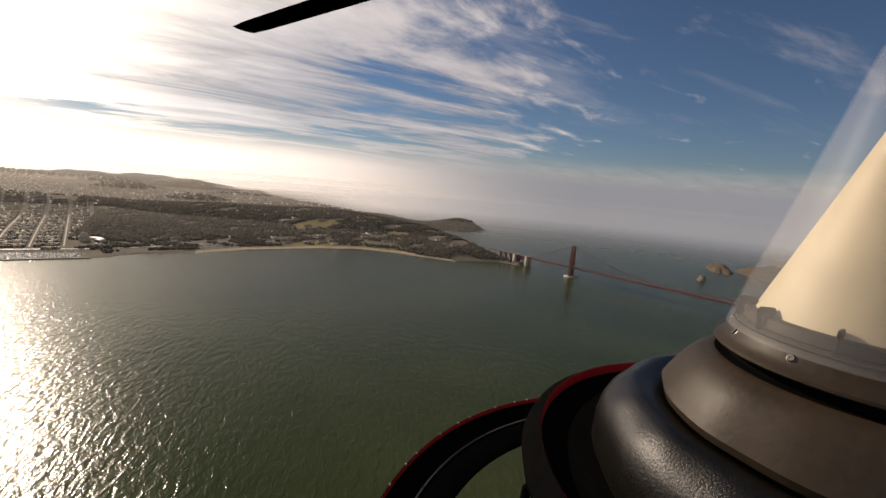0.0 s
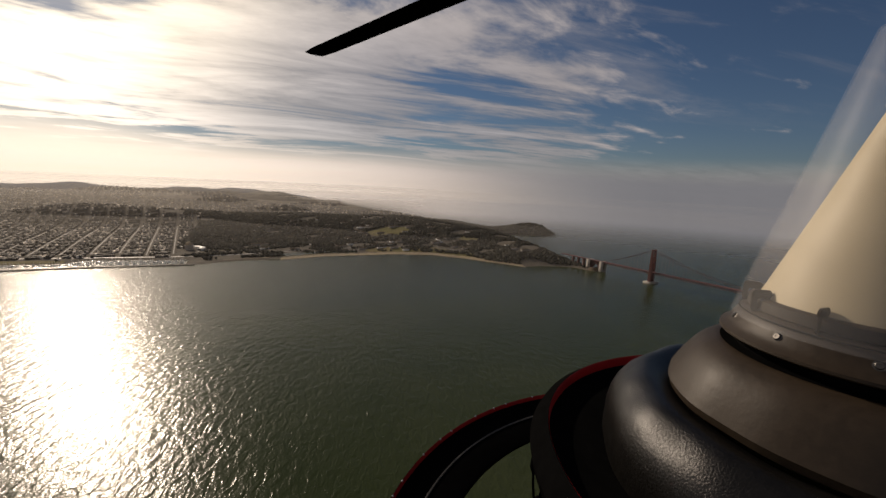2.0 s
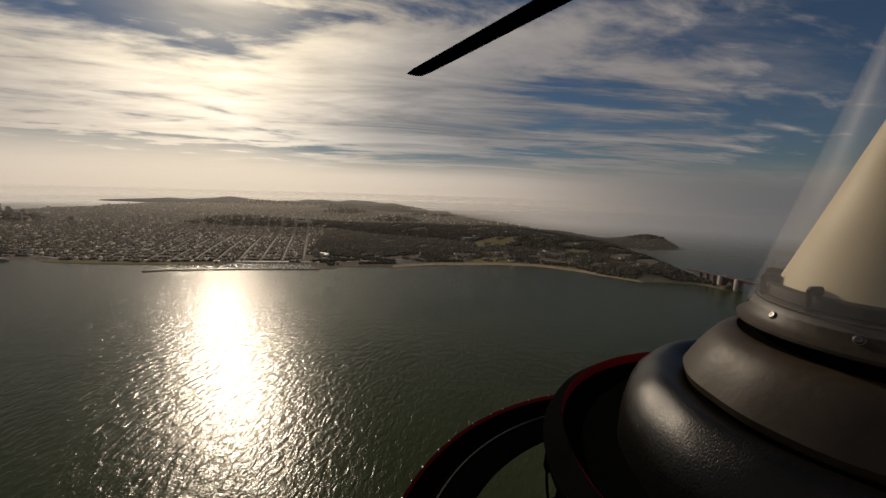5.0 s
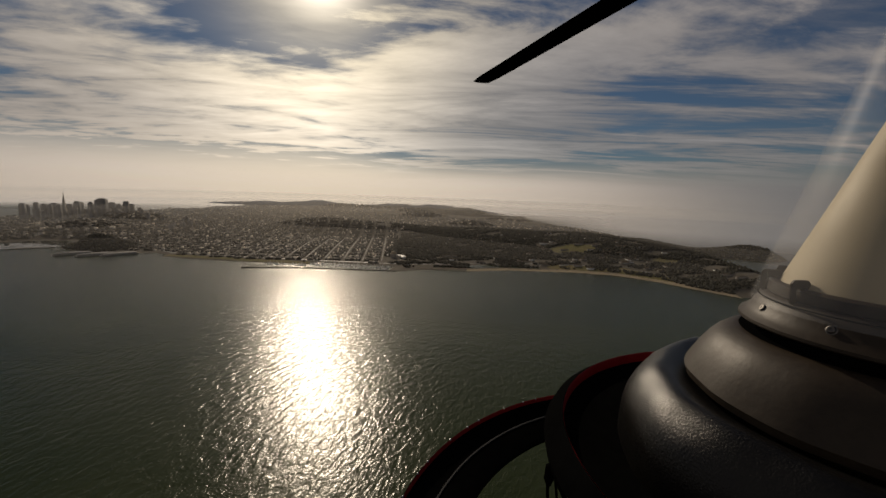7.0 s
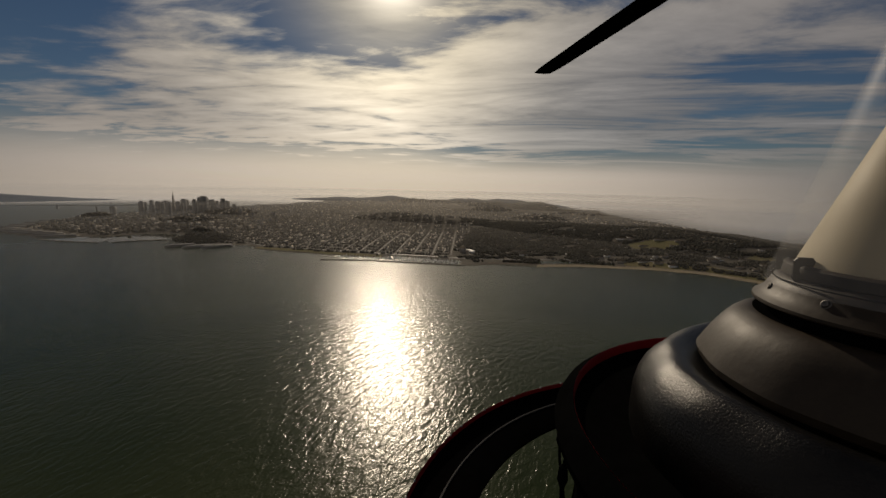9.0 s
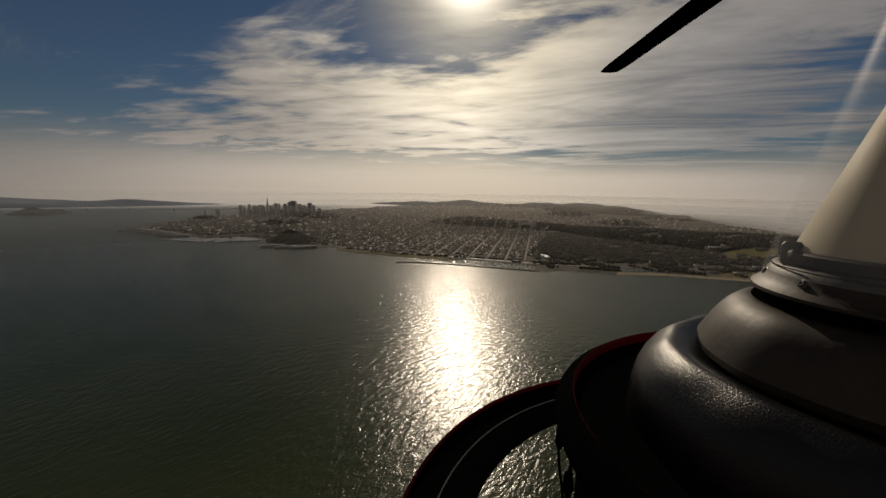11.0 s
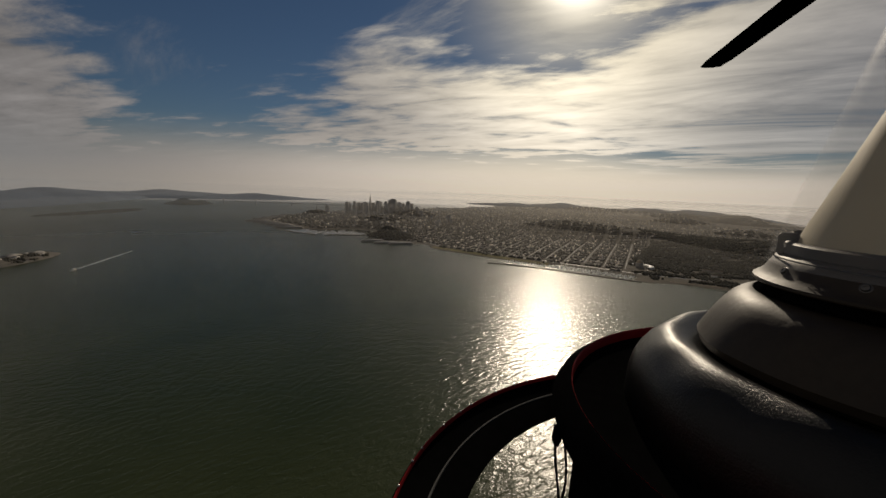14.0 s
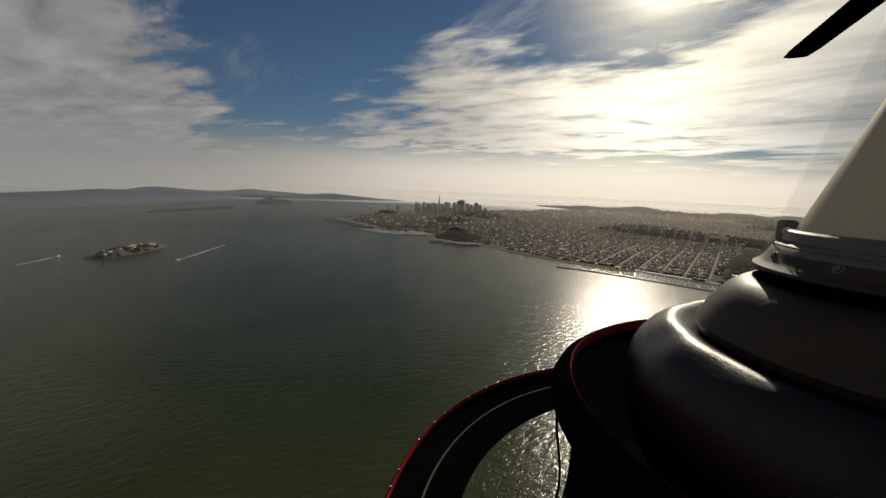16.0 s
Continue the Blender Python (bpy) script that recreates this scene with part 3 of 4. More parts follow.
tagged(np_mesh("moored_boats", np.vstack([v1, v2]), np.vstack([q1, q2 + len(v1)]), M_WHITE), "white sailing boats moored in rows in the harbour", "boats", kind="stuff")

# ---- palace with its dome, and park buildings ----
hall = empty("domed_palace", (-760 * S, -330 * S, 4 * S))
tagged(hall, "pale stone rotunda with a dome and curved hall", "palace")
part("rotunda", lathe([(22 * S, 0), (22 * S, 26 * S), (24 * S, 28 * S), (20 * S, 30 * S)], 16), M_CONC, hall)
part("dome", lathe([(20 * S, 30 * S), (19 * S, 36 * S), (14 * S, 44 * S), (6 * S, 48 * S), (0, 49 * S)], 20), M_SAND, hall, "tan dome")
part("curved_hall", lathe([(52 * S, 0), (52 * S, 14 * S), (68 * S, 16 * S), (80 * S, 14 * S), (80 * S, 0)], 24, 120, 300), M_WHITE, hall, "white curved hall")
rng = np.random.default_rng(8)
for k in range(130):
    x, y = rng.uniform(-2500, -1000), rng.uniform(-620, -330)
    if 34 < k < 46:
        x, y = rng.uniform(-2850, -2500), rng.uniform(-350, -40)
    elif k >= 46:
        x, y = rng.uniform(-2700, -900), rng.uniform(-1250, -600)
    l, d, h = rng.uniform(28, 75), rng.uniform(12, 20), rng.uniform(7, 12)
    b = empty("barrack", (x * S, y * S, (float(ground(x, y)) - 1) * S))
    tagged(b, "long low barrack with pale walls and a dull red roof", "barrack", "barracks in the park")
    turn = rng.choice([12, 102, 30])
    v, q = boxes([(0, 0, 0)], [(l, d, h)], turn)
    np_mesh("wall", v, q, M_WHITE if k % 4 == 0 else M_CONC, b)
    v, q = boxes([(0, 0, h)], [(l * 1.04, d * 1.1, d * .3)], turn, 0.2)
    np_mesh("roof", v, q, M_BROWN, b)

# ---- towers of the centre ----
TOWERS = [(3391, -1190, 43, 247), (3458, -1279, 32, 223), (3456, -1364, 33, 252), (3523, -1495, 50, 222), (3351, -1420, 38, 225), (3461, -1546, 50, 237),
          (2806, -1079, 34, 265), (3395, -1659, 56, 220), (3150, -1540, 54, 278), (3301, -1713, 33, 254), (2713, -1310, 34, 288),
          (2928, -1552, 18, 307), (2741, -1461, 71, 329), (2884, -1702, 58, 267), (2864, -1764, 32, 245), (2454, -1463, 44, 280), (2554, -1623, 40, 241)]
rng = np.random.default_rng(31)
spots = TOWERS + [(3000 + rng.normal(0, 330), -1650 + rng.normal(0, 330), rng.uniform(28, 55), rng.uniform(120, 215)) for k in range(34)]
spots += [(rng.uniform(1500, 2700), rng.uniform(-2300, -900), rng.uniform(22, 40), 0) for k in range(22)]
for x, y, wide, top in spots:
    g = float(ground(x, y))
    h = (top - g) * .72 + 3 if top else rng.uniform(35, 75)
    deep = wide * rng.uniform(0.7, 1.0)
    t = empty("office_tower", (x * S, y * S, (g - 3) * S))
    tagged(t, "tall grey office tower in the hazy skyline", "tower", "skyline towers")
    v, q = boxes([(0, 0, 0)], [(wide, deep, h * .94)], 9)
    np_mesh("shaft", v, q, M_TOWER, t)
    v, q = boxes([(0, 0, h * .94)], [(wide * .7, deep * .7, h * .06)], 9)
    np_mesh("crown", v, q, M_TOWER, t)
    rows = int(h // 9)
    z = (np.arange(rows) + .5) * h * .92 / max(rows, 1)
    v, q = boxes(np.column_stack([z * 0, z * 0, z]), np.column_stack([z * 0 + wide * 1.012, z * 0 + deep * 1.012, z * 0 + 3.2]), 9)
    np_mesh("window_band", v, q, M_BAND, t, "dark bands of windows")
spire = empty("pyramid_tower", (3060 * S, -1330 * S, 20 * S))
tagged(spire, "slender pale pyramid tower with a spire", "tower", "skyline towers")
v, q = boxes([(0, 0, 0)], [(48, 48, 250)], 9, 0.12)
np_mesh("shaft", v, q, M_CONC, spire)
v, q = boxes([(0, 0, 250)], [(6, 6, 45)], 9, 0.1)
np_mesh("spire", v, q, M_CONC, spire)
coit = empty("hilltop_tower", (3050 * S, -500 * S, float(ground(3050, -500)) * S))
tagged(coit, "slim fluted round tower on a wooded hill", "tower")
part("shaft", lathe([(6.5 * S, 0), (6 * S, 60 * S), (6.6 * S, 61 * S), (6.4 * S, 68 * S), (0, 69 * S)], 16), M_CONC, coit)
p, s = scatter(260, 2850, 3250, -720, -300, lambda x, y: np.hypot(x - 3050, y + 500) < 190, 15)
clumps("hill_trees", p, s, M_WOOD, "dark trees round the hilltop tower", "trees", 6)

# ---- suspension bridge over the strait ----
K = 0.76
AX = np.array((-0.309, 0.951))                       # along the deck towards the north
FOOT = np.array((-3117.0, 575.0))
SPAN, SIDE, TOP, DECK = 1100.0, 290.0, 227 * K, 72 * K
bridge = empty("suspension_bridge", (FOOT[0] * S, FOOT[1] * S, 0))
bridge.rotation_euler = (0, 0, math.atan2(AX[1], AX[0]))
tagged(bridge, "orange-red suspension bridge with a tall stepped tower", "bridge")


def bridge_tower(along):
    bm = bmesh.new()
    for y in (-13.5, 13.5):
        z0 = 0
        for z1, wx, wy in ((52, 15, 10), (95, 13, 9), (128, 11.5, 8), (152, 10, 7), (TOP, 9, 6)):
            bar(bm, (along * S, y * S, z0 * S), (along * S, y * S, z1 * S), wy * S, wx * S, up=(1, 0, 0))
            z0 = z1
    tower = part("tower", bm, M_ORANGE, bridge)
    for z, h in ((74, 8), (106, 7), (136, 6.5), (165, 6)):
        bm = bmesh.new()
        bar(bm, (along * S, -12 * S, z * S), (along * S, 12 * S, z * S), 7 * S, h * S)
        part("strut", bm, M_ORANGE, tower)
    for s1, s2 in ((-1, 1), (1, -1)):
        for z in (7, 29):
            bm = bmesh.new()
            bar(bm, (along * S, s1 * 12 * S, z * S), (along * S, s2 * 12 * S, (z + 20) * S), 3 * S, 3 * S)
            part("brace", bm, M_ORANGE, tower)
    v, q = boxes([(along, 0, -4)], [(46, 60, 12)])
    np_mesh("pier", v, q, M_CONC, bridge, "pale concrete pier")


bridge_tower(0)
bridge_tower(SPAN)


def sag(a):
    if a < 0:
        k = -a / SIDE
        return TOP - (TOP - DECK - 4) * k - 22 * K * 4 * k * (1 - k) * .5
    k = a / SPAN
    return TOP - 4 * k * (1 - k) * (TOP - DECK - 4)


stops = list(np.arange(-SIDE, 0, 18)) + list(np.linspace(0, SPAN, 60))
for y in (-13.5, 13.5):
    bm = bmesh.new()
    for a, b in zip(stops, stops[1:]):
        bar(bm, (a * S, y * S, sag(a) * S), (b * S, y * S, sag(b) * S), 1.0 * S)
    part("cable", bm, M_ORANGE, bridge)
    bm = bmesh.new()
    for a in stops:
        if sag(a) > DECK + 5:
            bar(bm, (a * S, y * S, DECK * S), (a * S, y * S, sag(a) * S), .3 * S, up=(1, 0, 0))
    part("suspenders", bm, M_ORANGE, bridge)
bm = bmesh.new()
bar(bm, (-(SIDE + 300) * S, 0, (DECK + 1.5) * S), (SPAN * S, 0, (DECK + 1.5) * S), 27 * S, 3 * S)
deck = part("deck", bm, M_ORANGE, bridge)
for y in (-13, 13):
    bm = bmesh.new()
    bar(bm, (-SIDE * S, y * S, (DECK - 8) * S), (SPAN * S, y * S, (DECK - 8) * S), 1.2 * S)
    a = -SIDE
    while a < SPAN:
        bar(bm, (a * S, y * S, (DECK - 8) * S), ((a + 8) * S, y * S, DECK * S), .8 * S)
        bar(bm, ((a + 8) * S, y * S, DECK * S), ((a + 16) * S, y * S, (DECK - 8) * S), .8 * S)
        a += 16
    part("truss", bm, M_ORANGE, deck)
for a in (-SIDE, -SIDE - 88):
    for y in (-15, 15):
        v, q = boxes([(a, y, -3)], [(20, 12, 82 * K)], 0, .9)
        np_mesh("pylon", v, q, M_CONC, bridge, "pale concrete pylon")
bm = bmesh.new()
arc = [(-SIDE - 10 - 68 * k / 10, 8 + 34 * math.sin(math.pi * k / 10)) for k in range(11)]
for (a, za), (b, zb) in zip(arc, arc[1:]):
    bar(bm, (a * S, 0, za * S), (b * S, 0, zb * S), 24 * S, 3 * S)
for a, za in arc:
    bar(bm, (a * S, 0, za * S), (a * S, 0, DECK * S), 22 * S, 1.2 * S, up=(0, 1, 0))
part("arch", bm, M_ORANGE, bridge)
for a in (-SIDE - 130, -SIDE - 170, -SIDE - 210):
    v, q = boxes([(a, 0, 0)], [(5, 20, DECK)])
    np_mesh("viaduct_leg", v, q, M_ORANGE, bridge)
fort = empty("brick_fort", ((FOOT[0] + 0.309 * (SIDE + 45)) * S, (FOOT[1] - 0.951 * (SIDE + 45)) * S, 0))
tagged(fort, "square brick fort under the bridge arch", "fort")
v, q = boxes([(0, 0, -3)], [(70, 45, 17)], 18)
np_mesh("wall", v, q, M_BROWN, fort)

M_ISLE = surface("island_scrub", (0.045, 0.046, 0.044), 0.95, grain_scale=0.02, second=(0.07, 0.068, 0.06), spec=0.0)

# ---- headlands, islands and hills across the water ----


def mound(name, x, y, rx, ry, h, material, label, category, turn=0.0, seed=0, rough=0.25, kind="structure", parent=None):
    """An uneven island or hill rising from the water."""
    rng = np.random.default_rng(seed)
    ph = rng.uniform(0, 6.28, 12)
    rings, steps = 14, 48
    v = []
    c, s_ = math.cos(radians(turn)), math.sin(radians(turn))
    for i in range(rings + 1):
        r = i / rings
        for j in range(steps):
            a = 2 * math.pi * j / steps
            e = 1 + rough * (.5 * math.sin(2 * a + ph[0]) + .35 * math.sin(3 * a + ph[1]) + .25 * math.sin(5 * a + ph[2]) + .2 * math.sin(9 * a + ph[6]))
            lx, ly = rx * r * e * math.cos(a), ry * r * e * math.sin(a)
            bumps = 1 + .28 * math.sin(lx / rx * 5 + ph[3]) * math.sin(ly / ry * 4 + ph[4]) + .16 * math.sin(lx / rx * 11 + ph[5]) + .08 * math.sin(lx / rx * 23 + ph[7])
            z = h * max(0, 1 - r ** 2.2) * bumps - 3 * (r > .98)
            v.append(((x + lx * c - ly * s_) * S, (y + lx * s_ + ly * c) * S, z * S))
    q = [(i * steps + j, (i + 1) * steps + j, (i + 1) * steps + (j + 1) % steps, i * steps + (j + 1) % steps) for i in range(rings) for j in range(steps)]
    ob = np_mesh(name, v, q, material, parent, smooth=True)
    return tagged(ob, label, category, kind=kind)


mound("headland", -4720, 1060, 640, 330, 120, M_BROWN, "dry brown headland across the strait", "headland", 60, 3)
mound("far_point", -4620, 420, 330, 70, 26, M_BROWN, "low dark ocean point far beyond the strait", "headland", 35, 5)
mound("sea_rock", -4000, 715, 60, 25, 24, M_DARK, "dark rocks off the headland", "rock", 30, 8)
mound("east_hills", 7250, 1730, 4200, 950, 138, M_HILL_HAZED, "long hazy hills across the bay", "hills", -38.8, 9, .06)
mound("south_east_hills", 8420, -650, 3200, 500, 118, M_HILL_PALE_HAZE, "long hazy hills far across the bay", "hills", 71.5, 10, .06)
mound("flat_island", 4640, 1330, 740, 200, 12, M_ISLE, "flat dark island in the bay", "island", -50, 12, .12)
mound("round_island", 6180, -90, 430, 300, 62, M_ISLE, "steep wooded island in the bay", "island", -62, 14, .15)
mound("south_hills", 3300, -7100, 2500, 500, 104, M_HILL_HAZED, "hazy mountains south of the city", "hills", 8, 17, .12)
mound("south_ridge", 700, -7500, 1900, 450, 128, M_HILL_HAZED, "hazy long ridge south of the city", "hills", -4, 18, .12)

# a low bank of sea mist all round the horizon
m = bpy.data.materials.new("sea_mist")
m.use_nodes = True
n = Nodes(m.node_tree)
pz = n.add("ShaderNodeSeparateXYZ")
n.put(pz.inputs[0], n.add("ShaderNodeNewGeometry").outputs["Position"])
thin = n.math("MULTIPLY", n.step(pz.outputs[2], 2 * S, 70 * S), n.step(pz.outputs[2], 330 * S, 860 * S, 1.0, 0.0))
thin = n.math("MULTIPLY", thin, n.step(pz.outputs[0], -9000 * S, -4500 * S, 0.0, 1.0))
clear_ = n.add("ShaderNodeBsdfTransparent")
milky = n.add("ShaderNodeBsdfTranslucent")
milky.inputs[0].default_value = (0.80, 0.75, 0.67, 1)
mixed = n.add("ShaderNodeMixShader")
n.put(mixed.inputs[0], n.math("MULTIPLY", thin, 0.16))
n.put(mixed.inputs[1], clear_.outputs[0])
n.put(mixed.inputs[2], milky.outputs[0])
n.put(n.add("ShaderNodeOutputMaterial").inputs[0], mixed.outputs[0])
v, q = [], []
for i in range(96):
    a = 2 * math.pi * i / 96
    for z in (2, 870):
        v.append(((-1535 + 11500 * math.sin(a)) * S, (2340 + 11500 * math.cos(a)) * S, z * S))
    j = (i + 1) % 96
    q.append((2 * i, 2 * j, 2 * j + 1, 2 * i + 1))
tagged(np_mesh("mist_bank", v, q, m), "pale sea mist lying along the horizon", "mist", kind="stuff")

# thin haze lying in layers over the city and the strait, thicker with distance
hz = bpy.data.materials.new("thin_haze")
hz.use_nodes = True
n = Nodes(hz.node_tree)
spot = n.add("ShaderNodeNewGeometry").outputs["Position"]
far = n.vec("LENGTH", n.vec("MULTIPLY", n.vec("SUBTRACT", spot, (-1535 * S, 2340 * S, 0)), (1, 1, 0)), (0, 0, 0), out=1)
drift = n.noise(spot, 0.0035, 1.0, 0.5, 0.3)
thick_ = n.math("MULTIPLY", n.step(far, 1300 * S, 8800 * S, 0.0, 0.36), n.math("MULTIPLY", n.step(far, 7600 * S, 9900 * S, 1.0, 0.0), n.math("MULTIPLY_ADD", drift, 0.4, 0.8)))
east = n.add("ShaderNodeSeparateXYZ")
n.put(east.inputs[0], spot)
thick_ = n.math("MULTIPLY", thick_, n.step(east.outputs[0], -1500 * S, 2200 * S, 1.1, 0.8))
thick_ = n.math("MULTIPLY", thick_, n.step(east.outputs[0], -5000 * S, -2200 * S, 0.12, 1.0))
thick_ = n.math("MULTIPLY", thick_, n.step(east.outputs[0], 2800 * S, 5000 * S, 1.0, 0.35))
above, below = n.add("ShaderNodeBsdfDiffuse"), n.add("ShaderNodeBsdfTranslucent")
milk = n.mix(n.step(east.outputs[0], 1500 * S, 5000 * S), (0.90, 0.86, 0.79), (0.74, 0.84, 0.92))
n.put(above.inputs[0], milk)
n.put(below.inputs[0], milk)
half = n.add("ShaderNodeMixShader")
half.inputs[0].default_value = 0.2
n.put(half.inputs[1], above.outputs[0])
n.put(half.inputs[2], below.outputs[0])
shine = n.add("ShaderNodeBsdfGlossy")              # the droplets throw the sun's light forward
shine.inputs["Color"].default_value, shine.inputs["Roughness"].default_value = (0.9, 0.84, 0.72, 1), 0.75
droplets = n.add("ShaderNodeMixShader")
droplets.inputs[0].default_value = 0.12
n.put(droplets.inputs[1], half.outputs[0])
n.put(droplets.inputs[2], shine.outputs[0])
veil = n.add("ShaderNodeMixShader")
n.put(veil.inputs[0], thick_)
n.put(veil.inputs[1], n.add("ShaderNodeBsdfTransparent").outputs[0])
n.put(veil.inputs[2], droplets.outputs[0])
n.put(n.add("ShaderNodeOutputMaterial").inputs[0], veil.outputs[0])
for z in (70, 190, 320):
    v, q = [], []
    for i in range(64):
        a = 2 * math.pi * i / 64
        for r in (1300, 10000):
            v.append(((-1535 + r * math.sin(a)) * S, (2340 + r * math.cos(a)) * S, z * S))
        j = (i + 1) % 64
        q.append((2 * i, 2 * j, 2 * j + 1, 2 * i + 1))
    tagged(np_mesh("haze_layer", v, q, hz), "thin milky haze spread over the hills", "haze", kind="stuff")

# prison island
mound("rock_island", 1380, 2215, 270, 92, 26, M_DARK, "steep dark rock island with pale cliffs", "island", -42, 22, .12)
rng = np.random.default_rng(77)
for k in range(22):
    a, o = rng.uniform(-215, 215), rng.uniform(-40, 40)
    if k == 0:
        a, o, l, d, h = -10, 0, 95, 28, 13
    else:
        l, d, h = rng.uniform(16, 52), rng.uniform(10, 18), rng.uniform(6, 13)
    c, s_ = math.cos(radians(-42)), math.sin(radians(-42))
    x, y = 1380 + a * c - o * s_, 2215 + a * s_ + o * c
    r = math.hypot(a / 270, o / 92)
    b = empty("island_building", (x * S, y * S, max(2, 26 * (1 - r ** 2.2) * .8) * S))
    tagged(b, "weathered pale concrete building on the rock island", "building", "island buildings")
    v, q = boxes([(0, 0, 0)], [(l, d, h)], -42)
    np_mesh("wall", v, q, M_CONC, b)
    v, q = boxes([(0, 0, h)], [(l * .8, d * .6, 2)], -42)
    np_mesh("roof", v, q, M_TOWER, b)
tower = empty("water_tower", (1225 * S, 2340 * S, 12 * S))
tagged(tower, "small water tower on thin legs", "tower")
part("tank", lathe([(0, 22 * S), (5 * S, 22 * S), (5.5 * S, 28 * S), (0, 32 * S)], 12), M_CONC, tower)
for x, y in ((-4, -4), (4, -4), (4, 4), (-4, 4)):
    bm = bmesh.new()
    bar(bm, (x * S, y * S, 0), (x * .8 * S, y * .8 * S, 23 * S), .9 * S, up=(1, 0, 0))
    part("leg", bm, M_DARK, tower)
p = np.column_stack([rng.normal(1380, 120, 520), rng.normal(2215, 110, 520)])
a, o = (p[:, 0] - 1380) * .743 - (p[:, 1] - 2215) * .669, (p[:, 0] - 1380) * .669 + (p[:, 1] - 2215) * .743
r = np.hypot(a / 270, o / 92)
ok = r < .9
sz = rng.uniform(4, 9, ok.sum())
clumps("island_bushes", np.column_stack([p[ok], 26 * (1 - r[ok] ** 2.2)]), np.column_stack([sz, sz, sz]), M_WOOD, "dark bushes and trees on the rock island", "bushes", 9)

# double-deck bridge across the bay
bay_bridge = empty("bay_bridge", (0, 0, 0))
tagged(bay_bridge, "long grey bridge with towers, faint in haze", "bridge")
A, B = np.array((4300.0, -2500.0)), np.array((6350.0, -350.0))
bm = bmesh.new()
bar(bm, (A[0] * S, A[1] * S, 47 * S), (B[0] * S, B[1] * S, 47 * S), 22 * S, 9 * S)
part("deck", bm, M_TOWER, bay_bridge)
for k, h in ((.12, 96), (.3, 96), (.5, 62), (.7, 96), (.88, 96)):
    x, y = A + (B - A) * k
    v, q = boxes([(x, y, 0)], [(22 if k == .5 else 9, 26, h)], 46)
    np_mesh("tower", v, q, M_TOWER, bay_bridge)
for k0, k1 in ((.0, .12), (.12, .3), (.3, .5), (.5, .7), (.7, .88), (.88, 1.0)):
    bm = bmesh.new()
    pts = []
    for m in range(13):
        f = m / 12
        h0, h1 = [50 if k in (.0, .5, 1.0) else 94 for k in (k0, k1)]
        x, y = A + (B - A) * (k0 + (k1 - k0) * f)
        pts.append((x * S, y * S, (h0 + (h1 - h0) * f - 4 * f * (1 - f) * (36 if h0 == h1 else 8)) * S))
    for p0, p1 in zip(pts, pts[1:]):
        bar(bm, p0, p1, 2.5 * S)
    part("cable", bm, M_TOWER, bay_bridge)


# ferries with their wakes
def ferry(x, y, tx, ty, size):
    d = math.degrees(math.atan2(ty - y, tx - x))
    boat = empty("ferry", (x * S, y * S, 0))
    boat.rotation_euler = (0, 0, radians(d))
    tagged(boat, "small white ferry under way on the bay", "boat", "ferries")
    bm = bmesh.new()
    bar(bm, (size * .5 * S, 0, 1.5 * S), (-size * .7 * S, 0, 1.5 * S), size * .3 * S, 3 * S, end=.5)
    part("hull", bm, M_WHITE, boat)
    v, q = boxes([(0, 0, 3)], [(size * .7, size * .22, 4)])
    np_mesh("cabin", v, q, M_WHITE, boat)
    l = math.hypot(tx - x, ty - y)
    v, q = [], []
    for i in range(41):
        k = i / 40
        wd = (4 + 10 * min(1, k * 3)) * (1 - .6 * k) * (1 + .25 * math.sin(i * 2.3))
        v += [((size * .3 + l * k) * S, wd / 2 * S, .35 * S), ((size * .3 + l * k) * S, -wd / 2 * S, .35 * S)]
        if i:
            q.append((2 * i - 2, 2 * i - 1, 2 * i + 1, 2 * i))
    wake = np_mesh("wake", v, q, M_FOAM)
    wake.location, wake.rotation_euler = boat.location, boat.rotation_euler
    tagged(wake, "long white foam wake trailing a ferry", "wake", kind="stuff")


ferry(985, 2040, 1440, 1720, 30)
ferry(1325, 2515, 1150, 2640, 26)

# ---- the helicopter's nose ----
M_HOOD = surface("brown_vinyl", (0.021, 0.0145, 0.0085), 0.5, grain_scale=60, second=(0.031, 0.0215, 0.0130), bump=0.0006, spec=0.24, real=True)
M_LEATHER = surface("black_leather", (0.0035, 0.0033, 0.003), 0.31, grain_scale=210, second=(0.006, 0.0055, 0.0048), bump=0.0011, real=True, spec=0.26)
M_BLACK = surface("matt_black", (0.003, 0.003, 0.003), 0.85, grain_scale=30, second=(0.0045, 0.0045, 0.0045), real=True, spec=0.0)
M_RED = surface("red_paint", (0.40, 0.018, 0.020), 0.5, grain_scale=20, second=(0.33, 0.015, 0.017), spec=0.15, coat=0.05, real=True)
M_CREAM = surface("cream_paint", (0.41, 0.345, 0.225), 0.6, grain_scale=12, second=(0.37, 0.31, 0.20), real=True)
M_TRIM = surface("grey_rubber", (0.075, 0.073, 0.071), 0.9, grain_scale=40, second=(0.045, 0.044, 0.042), real=True)
M_BOLT = surface("dark_steel", (0.09, 0.085, 0.08), 0.4, 1.0, grain_scale=50, second=(0.11, 0.105, 0.10), real=True)
M_STEEL = surface("steel", (0.5, 0.5, 0.5), 0.3, 1.0, grain_scale=50, second=(0.4, 0.4, 0.4), real=True)

heli = empty("helicopter", AXIS)
tagged(heli, "red helicopter nose with brown vinyl instrument hood and black frame", "helicopter")


def sagging(a, j):
    """The hood's padded flank is a little uneven; its lip runs true."""
    return 1 + (.006 * math.sin(7 * a + .6) + .003 * math.sin(15 * a) if j > 11 else 0)


